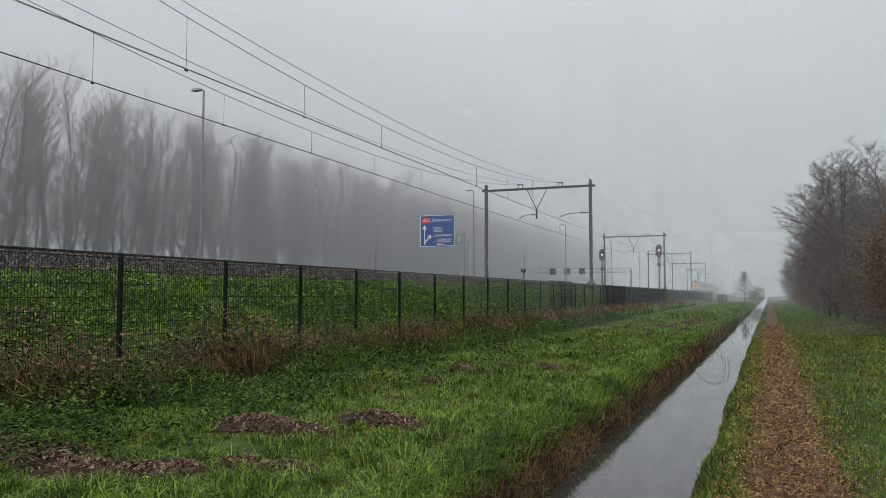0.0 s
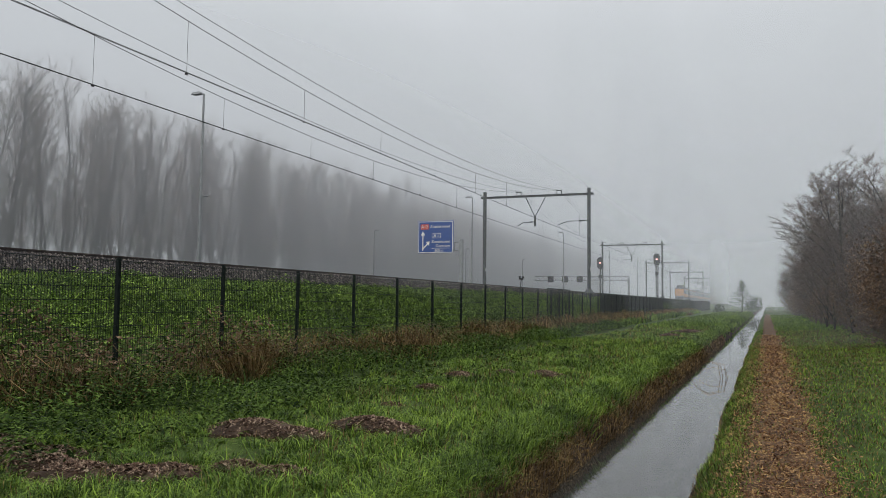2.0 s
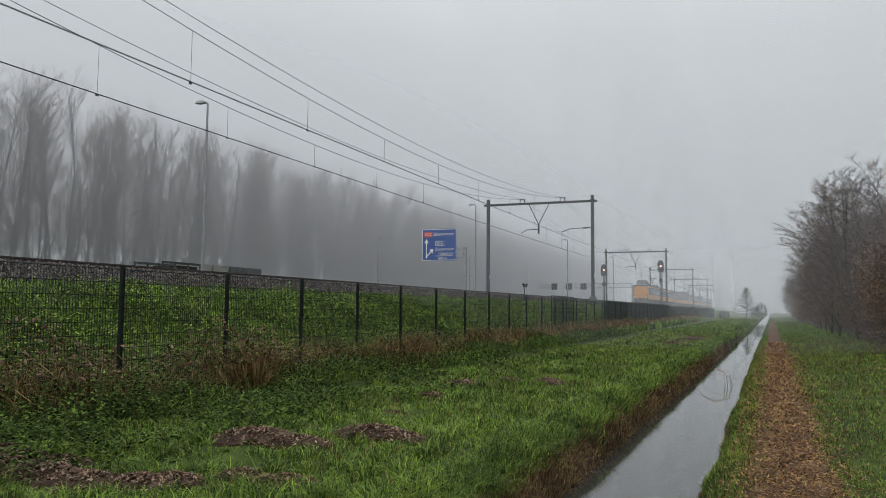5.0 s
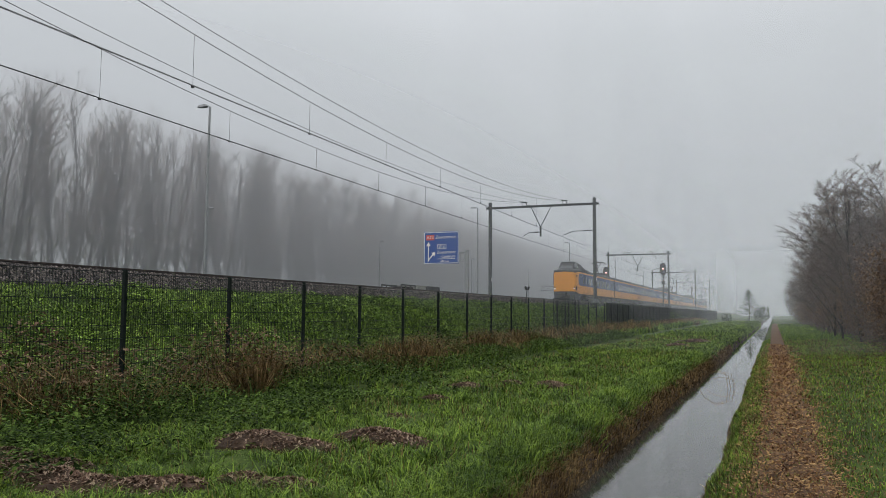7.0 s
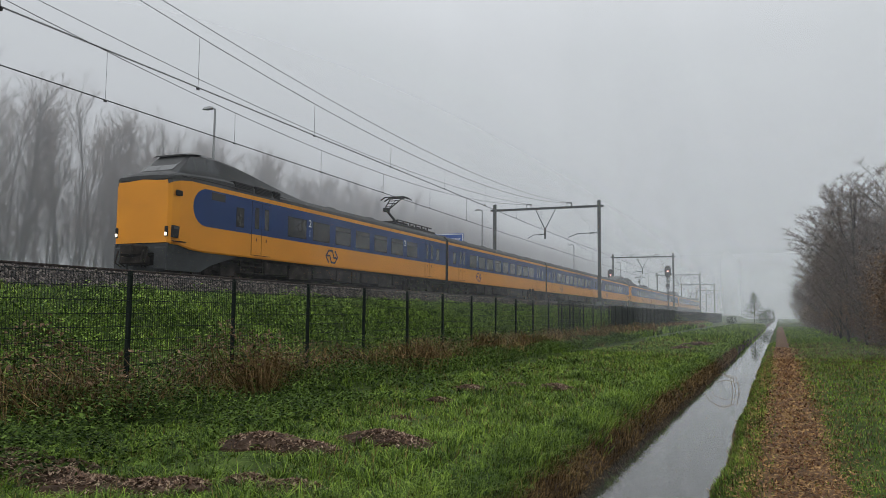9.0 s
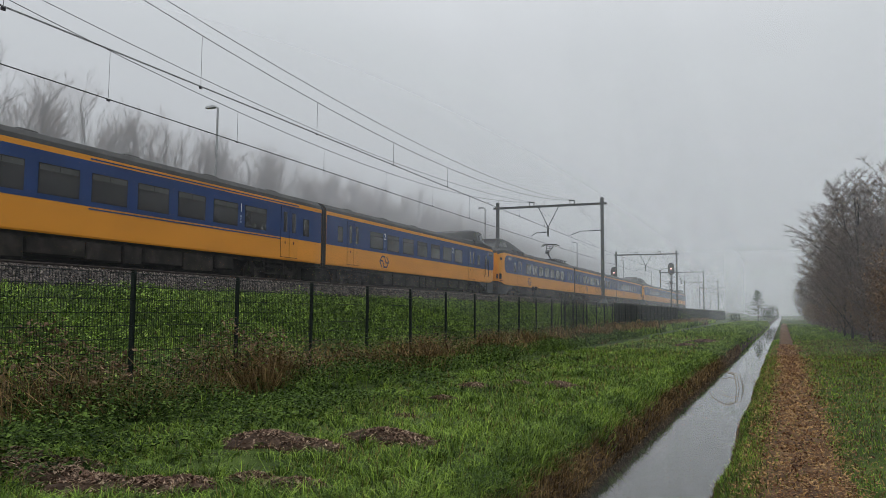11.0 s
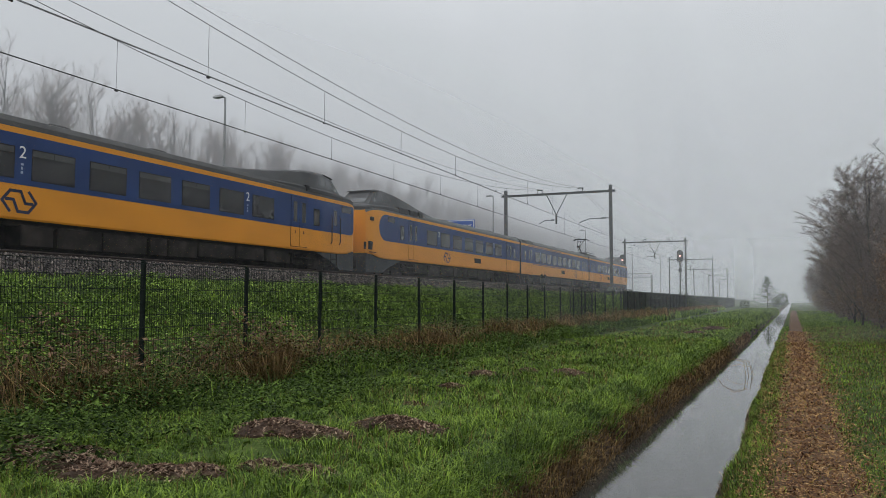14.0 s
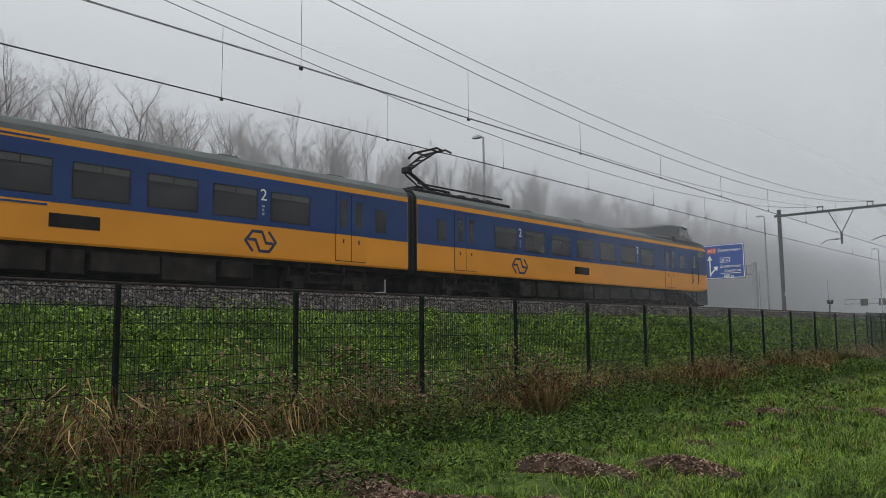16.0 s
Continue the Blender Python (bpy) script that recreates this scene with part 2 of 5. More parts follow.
rng = np.random.default_rng(7)


def scatter_mesh(name, pts, dirs, widths, mats, bend=0.0):
    """Many thin leaves or blades in one mesh: each a tapered triangle pair from a foot along a direction."""
    n = len(pts)
    a = rng.uniform(0, 2 * np.pi, n)
    side = np.stack([np.cos(a), np.sin(a), 0 * a], 1) * widths[:, None]
    mid = pts + dirs * 0.55
    tip = pts + dirs + np.stack([np.cos(a + 1.57), np.sin(a + 1.57), 0 * a - 0.4], 1) * (bend * np.linalg.norm(dirs, axis=1))[:, None]
    v = np.stack([pts - side, pts + side, mid + side * 0.8, tip, mid - side * 0.8], 1).reshape(-1, 3)
    me = bpy.data.meshes.new(name)
    me.vertices.add(5 * n)
    me.vertices.foreach_set("co", v.ravel())
    base = np.arange(n)[:, None] * 5
    quads = base + np.array([0, 1, 2, 4])
    tris = base + np.array([4, 2, 3])
    me.loops.add(7 * n)
    me.loops.foreach_set("vertex_index", np.concatenate([quads, tris], 1).ravel())
    me.polygons.add(2 * n)
    me.polygons.foreach_set("loop_start", (np.arange(n)[:, None] * 7 + np.array([0, 4])).ravel())
    for m in mats if isinstance(mats, (list, tuple)) else [mats]:
        me.materials.append(m)
    me.update(calc_edges=True)
    me.validate()
    return me
# ---------------------------------------------------------------- ground
SKEW = 0.0197                      # the ditch runs a little off the railway's direction
RAIL_Z = 2.70
NEAR_TRACK, FAR_TRACK = -17.0, -21.05
FENCE_X = -8.9
WATER_Z = -0.45

LEFT = [(-1500, 0.2), (-120, 0.2), (-58, 0.3), (-30, 0.3), (-27.6, 0.4), (-24.6, 2.05), (-15.0, 2.08), (-14.2, 1.9), (-12.5, 1.32),
        (-11.0, 0.62), (-9.9, 0.22), (-8.9, 0.10), (-7.5, 0.10), (-6.0, 0.08)]
RIGHT = [(-4.0, 0.06), (-3.0, 0.08), (-2.62, 0.05), (-2.38, -0.07), (-2.21, -0.30), (-2.11, -0.50), (-2.0, -0.85), (-0.85, -0.85), (-0.76, -0.50),
         (-0.66, -0.33), (-0.50, -0.10), (-0.30, 0.0), (0.1, 0.02), (0.55, 0.0), (1.5, 0.03), (2.8, 0.08), (4.5, 0.15), (9, 0.3), (60, 0.4), (1500, 0.4)]
LX, LZ = np.array(LEFT).T
RX, RZ = np.array(RIGHT).T


def ground_z(x, y):
    """Height of the ground, without the fine unevenness."""
    x, y = np.asarray(x, float), np.asarray(y, float)
    u = x - SKEW * y
    u = u + (0.05 * np.sin(0.9 * y + 1.0) + 0.03 * np.sin(2.3 * y)) * np.exp(-((u + 0.68) / 0.22) ** 2)   # the ditch edge wanders
    left, right = np.interp(x, LX, LZ), np.interp(u, RX, RZ)
    w = np.clip((u + 6.0) / 2.0, 0, 1)
    return left * (1 - w) + right * w


def bumps(x, y):
    s = np.sin(1.7 * x + 0.6 * y) * np.sin(1.1 * y - 0.8 * x) + 0.6 * np.sin(3.9 * x + 1.3) * np.sin(3.1 * y + 0.4 * x)
    u = x - SKEW * y
    return 0.035 * s * np.clip((-2.2 - u) / 1.0, 0, 1) * np.clip((x + 14.5) / 2, 0, 1)


def build_ground():
    ys = np.unique(np.concatenate([np.arange(-20, 40, 0.5), np.arange(40, 120, 2.5), [-300, -120, -60, -35, 130, 150, 180, 220, 270, 340, 430, 600, 900, 1500]]))
    lx = np.unique(np.concatenate([LX, np.arange(-14, -6.1, 0.5)]))
    ru = np.unique(np.concatenate([RX, np.arange(-4, -2.1, 0.35), np.arange(-0.95, -0.3, 0.06)]))
    v = []
    for y in ys:
        xs = np.concatenate([lx, ru + SKEW * np.clip(y, -300, 600)])
        z = ground_z(xs, np.full_like(xs, y)) + bumps(xs, y)
        v += list(zip(xs, np.full_like(xs, y), z))
    n = len(lx) + len(ru)
    f, slot = [], []
    for i in range(len(ys) - 1):
        for j in range(n - 1):
            f.append((i * n + j, i * n + j + 1, (i + 1) * n + j + 1, (i + 1) * n + j))
            a = ru[j - len(lx)] if j >= len(lx) else -99
            slot.append(1 if -2.40 < a < -0.7 else 0)
    tagged(link("ground", mesh_of("ground", v, f, [GRASS, MUD], slot, True)), "wet green grass verge sloping to a muddy ditch", "ground", kind="structure")


def strip(name, x0, x1, z0, z1, y0, y1, mat, skew=0.0, step=4.0):
    """A long flat slab with thickness, along the railway or the ditch."""
    rings = []
    for y in np.arange(y0, y1 + step, step):
        s = skew * y
        rings.append([(x0 + s, y, z0), (x1 + s, y, z0), (x1 + s, y, z1), (x0 + s, y, z1)])
    return link(name, Shape().loft(rings, caps=True).mesh(name, mat))


build_ground()
tagged(strip("water", -2.35, -0.62, WATER_Z - 0.25, WATER_Z, -60, 520, WATER, SKEW, 20), "still grey ditch water reflecting the sky", "ditch", kind="structure")
tagged(strip("road", -54, -31, 0.1, 0.34, -200, 900, ASPHALT, 0, 50), "wide grey asphalt motorway beyond the railway", "road", kind="structure")


def build_path():
    """A worn strip of shredded leaves along the ditch."""
    ys = np.concatenate([np.arange(-8, 30, 0.4), np.arange(30, 130, 3)])
    rings = []
    for i, y in enumerate(ys):
        s = SKEW * y
        a = -0.27 + 0.05 * math.sin(1.3 * y) + 0.03 * math.sin(4.1 * y)
        b = 0.52 + 0.06 * math.sin(0.9 * y + 2) + 0.03 * math.sin(3.3 * y)
        xs = np.linspace(a, b, 7)
        top = [(x + s, y, float(ground_z(x + s, y)) + (0.022 + 0.012 * math.sin(9 * y + 5 * x)) * (0 if k in (0, 6) else 1) + 0.004) for k, x in enumerate(xs)]
        rings.append(top + [(b + s, y, -0.2), (a + s, y, -0.2)])
    me = Shape().loft(rings, caps=True).mesh("pavement", MULCH, True)
    tagged(link("pavement", me), "path of brown shredded leaf mulch beside the ditch", "path", kind="structure")


build_path()


# ---------------------------------------------------------------- railway
def build_track():
    prof = [(-24.7, 1.9), (-24.4, 2.10), (-23.1, 2.56), (-19.6, 2.56), (-19.0, 2.50), (-18.4, 2.56), (-15.85, 2.57), (-15.0, 2.12), (-14.8, 1.9)]
    rings = [[(x + 0.03 * math.sin(y * 1.7 + x * 3), y, z + 0.015 * math.sin(y * 2.3 + x)) for x, z in prof] for y in np.concatenate([np.arange(-60, 60, 1.0), np.arange(60, 720, 12)])]
    bed = tagged(link("ballast_bed", Shape().loft(rings, caps=True).mesh("ballast_bed", BALLAST)), "dark grey crushed stone ballast under the tracks", "ballast", kind="structure")
    rail = [(-0.075, 0.0), (0.075, 0.0), (0.075, 0.02), (0.012, 0.045), (0.012, 0.12), (0.036, 0.135), (0.036, 0.165), (0.028, 0.172), (-0.028, 0.172),
            (-0.036, 0.165), (-0.036, 0.135), (-0.012, 0.12), (-0.012, 0.045), (-0.075, 0.02)]
    me = Shape().loft([[(x, y, z - 0.172) for x, z in rail] for y in (-120, 720)], caps=True).mesh("rail", RUST)
    for c in (NEAR_TRACK, FAR_TRACK):
        for s in (-0.7535, 0.7535):
            tagged(link("rail", me, None, pose(c + s, 0, RAIL_Z)), "rusty brown steel rail on the ballast", "rail", "rails of the two tracks")
    sl = Shape()
    for c in (NEAR_TRACK, FAR_TRACK):
        for y in np.arange(-30, 160, 0.6):
            sl.box(c - 1.25, y - 0.12, RAIL_Z - 0.36, c + 1.25, y + 0.12, RAIL_Z - 0.175, 0)
    tagged(link("sleepers", sl.mesh("sleepers", CONCRETE)), "grey concrete sleepers set in the ballast", "sleepers", kind="stuff")


build_track()


def stones():
    n = 22000
    y = rng.uniform(2, 75, n) ** 1.0
    k = rng.uniform(0, 1, n)
    x, z = -15.85 + k * 0.9, 2.575 - k * 0.47
    flat = rng.uniform(0, 1, n) < 0.12
    x[flat] = rng.uniform(-16.2, -15.85, flat.sum())
    z[flat] = 2.575
    r = rng.uniform(0.022, 0.05, n)
    octa = np.array([(1, 0, 0), (-1, 0, 0), (0, 1, 0), (0, -1, 0), (0, 0, 1), (0, 0, -1)], float)
    jit = rng.uniform(0.7, 1.3, (n, 6, 3))
    a = rng.uniform(0, 6.28, n)
    ca, sa = np.cos(a)[:, None], np.sin(a)[:, None]
    p = octa[None] * jit * r[:, None, None] + rng.uniform(-0.25, 0.25, (n, 6, 3)) * r[:, None, None]
    q = p.copy()
    q[..., 0], q[..., 1] = p[..., 0] * ca - p[..., 1] * sa, p[..., 0] * sa + p[..., 1] * ca
    q += np.stack([x, y, z], 1)[:, None]
    tri = np.array([(0, 2, 4), (2, 1, 4), (1, 3, 4), (3, 0, 4), (2, 0, 5), (1, 2, 5), (3, 1, 5), (0, 3, 5)])
    f = (np.arange(n)[:, None, None] * 6 + tri[None]).reshape(-1, 3)
    me = bpy.data.meshes.new("ballast_stones")
    me.vertices.add(6 * n)
    me.vertices.foreach_set("co", q.ravel())
    me.loops.add(3 * len(f))
    me.loops.foreach_set("vertex_index", f.ravel())
    me.polygons.add(len(f))
    me.polygons.foreach_set("loop_start", np.arange(len(f)) * 3)
    me.materials.append(STONE)
    me.update(calc_edges=True)
    tagged(link("ballast_stones", me), "loose grey and brown crushed stones", "ballast", kind="stuff")


stones()

CONTACT_Z = EYE_Z + 7.31
GANTRY_Y = [3, 73, 140, 204, 269, 333, 398]
MAST_R, MAST_L, BEAM_Z = -14.1, -24.6, EYE_Z + 10.42


def h_beam(s, x, y, z0, z1, w=0.28, d=0.26, t=0.03):
    s.box(x - w / 2, y - d / 2, z0, x + w / 2, y - d / 2 + t, z1)
    s.box(x - w / 2, y + d / 2 - t, z0, x + w / 2, y + d / 2, z1)
    s.box(x - t / 2, y - d / 2 + t, z0, x + t / 2, y + d / 2 - t, z1)


def build_gantry():
    g = thing("catenary_gantry", "dark steel catenary portal standing astride both railway tracks", "gantry", "catenary gantries")
    for x in (MAST_R, MAST_L):
        s = Shape()
        h_beam(s, x, 0, RAIL_Z - 0.1, EYE_Z + 11.0)
        s.box(x - 0.19, -0.17, BEAM_Z - 0.12, x + 0.19, 0.17, BEAM_Z + 0.16)
        mast = part("mast", s, STEEL, g)
        f = Shape()
        f.loft([[(x - a, -a, z), (x + a, -a, z), (x + a, a, z), (x - a, a, z)] for a, z in ((0.42, RAIL_Z - 0.75), (0.42, RAIL_Z - 0.28), (0.24, RAIL_Z + 0.12))], caps=True)
        part("footing", f, STEEL, g)
        p = Shape()
        p.box(x + 0.141, -0.09, RAIL_Z + 1.9, x + 0.15, 0.09, RAIL_Z + 2.2)
        part("number_plate", p, WHITE, mast, "small white blank plate")
    b = Shape()
    b.box(MAST_L - 0.45, -0.13, BEAM_Z - 0.10, MAST_R + 0.45, 0.13, BEAM_Z - 0.07)
    b.box(MAST_L - 0.45, -0.13, BEAM_Z + 0.07, MAST_R + 0.45, 0.13, BEAM_Z + 0.10)
    b.box(MAST_L - 0.45, -0.015, BEAM_Z - 0.07, MAST_R + 0.45, 0.015, BEAM_Z + 0.07)
    part("beam", b, STEEL, g)
    for x in (FAR_TRACK, NEAR_TRACK):
        k = Shape()
        k.tube([(x - 0.22, 0, BEAM_Z + 0.1), (x - 0.22, 0, BEAM_Z + 0.42), (x + 0.22, 0, BEAM_Z + 0.42), (x + 0.22, 0, BEAM_Z + 0.1)], 0.05, 5)
        k.box(x - 0.3, -0.06, BEAM_Z + 0.40, x + 0.3, 0.06, BEAM_Z + 0.48)
        part("bracket", k, STEEL, g)
    v = Shape()
    v.tube([(-20.35, 0, BEAM_Z - 0.1), (-19.4, 0, EYE_Z + 8.36)], 0.04, 5)
    v.tube([(-18.35, 0, BEAM_Z - 0.1), (-19.4, 0, EYE_Z + 8.36)], 0.04, 5)
    v.box(-19.48, -0.07, EYE_Z + 7.42, -19.32, 0.07, EYE_Z + 8.42)
    part("drop_hanger", v, STEEL, g)
    for x0, x1, z0 in ((-19.48, -21.05, EYE_Z + 7.85), (MAST_R - 0.14, -17.0, EYE_Z + 7.85)):
        a = Shape()
        a.tube([(x0, 0, z0), (x0 + (x1 - x0) * 0.7, 0, z0 - 0.02), (x1 - 0.1, 0, z0 - 0.35)], 0.035, 5)
        a.tube([(x0 + (x1 - x0) * 0.12, 0, z0), (x0 + (x1 - x0) * 0.28, 0, z0)], 0.075, 6)
        part("registration_arm", a, STEEL, g)
    return g


g0 = build_gantry()
g0.matrix_basis = pose(0, GANTRY_Y[1], 0)
for gy in GANTRY_Y[:1] + GANTRY_Y[2:]:
    copy_thing(g0, pose(0, gy, 0))


def messenger_z(y, low=1.12):
    for a, b in zip(GANTRY_Y[:-1], GANTRY_Y[1:]):
        if a <= y <= b:
            k = (2 * (y - a) / (b - a) - 1) ** 2
            return CONTACT_Z + low + (BEAM_Z + 0.46 - CONTACT_Z - low) * k
    k = (2 * ((y - GANTRY_Y[0]) % 70) / 70 - 1) ** 2
    return CONTACT_Z + low + (BEAM_Z + 0.46 - CONTACT_Z - low) * k


def build_wires(x, label, feeder):
    w = thing("overhead_line", label, "wires", "overhead lines")
    for dx in (-0.03, 0.03):
        ys = list(range(-67, 399, 5))
        part("contact_wire", Shape().tube([(x + dx + 0.2 * math.cos(math.pi * (y - 3) / 68), y, CONTACT_Z) for y in ys], 0.011, 4), WIRE, w)
    ys = [y for y in np.arange(-67, 398, 3.5)]
    part("messenger_wire", Shape().tube([(x, y, messenger_z(y)) for y in ys], 0.014, 4), WIRE, w)
    part("feeder_wire", Shape().tube([(x + 0.15, y, messenger_z(y, feeder)) for y in ys], 0.013, 4), WIRE, w)
    for a, b in zip(GANTRY_Y[:4], GANTRY_Y[1:5]):
        for i in range(9):
            y = 34.1 + (i - 4) * 7.15 + (a - 3)
            if a + 3 < y < b - 3:
                d = Shape()
                d.tube([(x, y, CONTACT_Z), (x, y, messenger_z(y))], 0.008, 4)
                d.box(x - 0.03, y - 0.05, CONTACT_Z - 0.02, x + 0.03, y + 0.05, CONTACT_Z + 0.05)
                part("dropper", d, WIRE, w)


build_wires(NEAR_TRACK, "black overhead contact and messenger wires over the near track", 1.62)
build_wires(FAR_TRACK, "black overhead contact and messenger wires over the far track", 1.85)


# ---------------------------------------------------------------- fence
def build_fence():
    f = thing("mesh_fence", "dark green welded mesh fence with square steel posts", "fence")
    post, panel = Shape(), Shape()
    post.box(-0.03, -0.03, -0.4, 0.03, 0.03, 2.06, bevel=0.006)
    pm = post.mesh("post", FENCE)
    cap = Shape().box(-0.034, -0.034, 2.06, 0.034, 0.034, 2.075).mesh("cap", FENCE)
    for i in range(51):
        panel.box(-0.0022, i * 0.05 - 0.0021, 0.05, 0.0022, i * 0.05 + 0.0021, 2.03)
    for i in range(11):
        z = 0.06 + i * 0.196
        for dx in (-0.0075, 0.0045):
            panel.box(dx - 0.0005, 0, z - 0.0048, dx + 0.0045, 2.5, z + 0.0048)
    qm = panel.mesh("mesh_panel", FENCE)
    far = Shape()
    for i in range(26):
        far.box(-0.003, i * 0.1 - 0.0042, 0.05, 0.003, i * 0.1 + 0.0042, 2.03)
    for i in range(11):
        z = 0.06 + i * 0.196
        far.box(-0.005, 0, z - 0.005, 0.005, 2.5, z + 0.005)
    fm = far.mesh("mesh_panel", FENCE)
    y0 = FENCE_Y0
    for i in range(-8, 76):
        y = y0 + i * 2.5
        p = link("post", pm, f, pose(FENCE_X, y, 0.08, 0, rng.uniform(-0.5, 0.5)))
        link("cap", cap, p)
        link("mesh_panel", qm if i < 14 else fm, f, pose(FENCE_X + 0.04, y, 0.08))


FENCE_Y0 = 1577 * 8.9 / 1115 - 0.4013 * 8.9
build_fence()


def build_screen():
    """Closed dark panels on the far stretch of fence."""
    s = thing("screen_wall", "dark green closed panel screen beyond the mesh fence", "screen")
    me = Shape().box(-0.03, 0.03, 0, 0.03, 2.47, 2.08, bevel=0.01).mesh("panel", SCREEN)
    for i in range(16):
        link("panel", me, s, pose(FENCE_X - 0.22, 51 + i * 2.5, 0.12))


build_screen()


def build_gate():
    g = thing("fence_gate", "dark steel double gate in the mesh fence", "gate", m=pose(FENCE_X - 0.12, 36.3, 0.1))
    for k in range(2):
        y = k * 2.5
        f = Shape()
        for a in (y + 0.04, y + 2.40):
            f.box(-0.02, a, 0.05, 0.02, a + 0.04, 2.14)
        for z in (0.05, 1.1, 2.1):
            f.box(-0.018, y + 0.08, z, 0.018, y + 2.4, z + 0.04)
        part("gate_frame", f, FENCE, g)
        bar = Shape().box(-0.006, 0, 0.1, 0.006, 0.012, 2.1).mesh("bar", FENCE)
        for i in range(15):
            link("bar", bar, g, pose(0, y + 0.14 + i * 0.15, 0))


build_gate()


def build_marker():
    m = thing("track_marker", "small leaning trackside marker post beside the ballast", "marker", m=pose(-15.0, 52.4, 2.0, 0, 4, 0))
    part("post", Shape().tube([(0, 0, -0.2), (0, 0, 1.2)], 0.035, 6), STEEL, m)
    h = Shape()
    for x in (-0.11, 0.11):
        h.tube([(x, -0.08, 1.3), (x, 0.08, 1.3)], 0.075, 10)
    h.box(-0.16, -0.03, 1.12, 0.16, 0.03, 1.24)
    part("lamp_pair", h, BLACK, m)


build_marker()


# ---------------------------------------------------------------- motorway furniture
def build_lamp():
    s = thing("street_lamp", "tall grey street lamp on the motorway verge in fog", "street lamp", "street lamps")
    part("pole", Shape().tube([(0, 0, 0), (0, 0, 5), (0, 0, 11.9)], 0.11, 10, r_end=0.055), GALV, s)
    arm = part("arm", Shape().tube([(0, 0, 11.85), (-0.15, 0, 11.95), (-0.3, 0, 11.98)], 0.035, 6), GALV, s)
    h = Shape()
    h.loft([[(x, -w, z), (x, w, z), (x, w * 0.8, z + t), (x, -w * 0.8, z + t)] for x, w, z, t in ((-0.12, 0.06, 11.94, 0.06), (-0.25, 0.14, 11.91, 0.13), (-0.62, 0.15, 11.90, 0.12), (-0.78, 0.07, 11.92, 0.05))], caps=True)
    part("lamp_head", h, GALV, s)
    return s


lamp = build_lamp()
lamp.matrix_basis = pose(-26.3, 32, 0.3)
for lx, ly in [(-26.3, -10), (-26.3, 74), (-26.3, 116), (-26.3, 158), (-26.3, 200)]:
    copy_thing(lamp, pose(lx, ly, 0.3))
for lx, ly in [(-53.2, 24), (-53.2, 65), (-53.2, 105), (-53.2, 146), (-53.2, 188)]:
    copy_thing(lamp, pose(lx, ly, 0.3, 0, 0, 180))


def text_mesh(name, body, size, mat, parent, m, label="", depth=0.004, align="CENTER"):
    cu = bpy.data.curves.new(name, "FONT")
    cu.body, cu.size, cu.extrude, cu.align_x, cu.align_y = body, size, depth, align, "CENTER"
    cu.resolution_u = 3
    tmp = bpy.data.objects.new(name, cu)
    scene.collection.objects.link(tmp)
    me = bpy.data.meshes.new_from_object(tmp.evaluated_get(bpy.context.evaluated_depsgraph_get()))
    bpy.data.objects.remove(tmp)
    me.materials.clear()
    me.materials.append(mat)
    return link(name, me, parent, m, label)


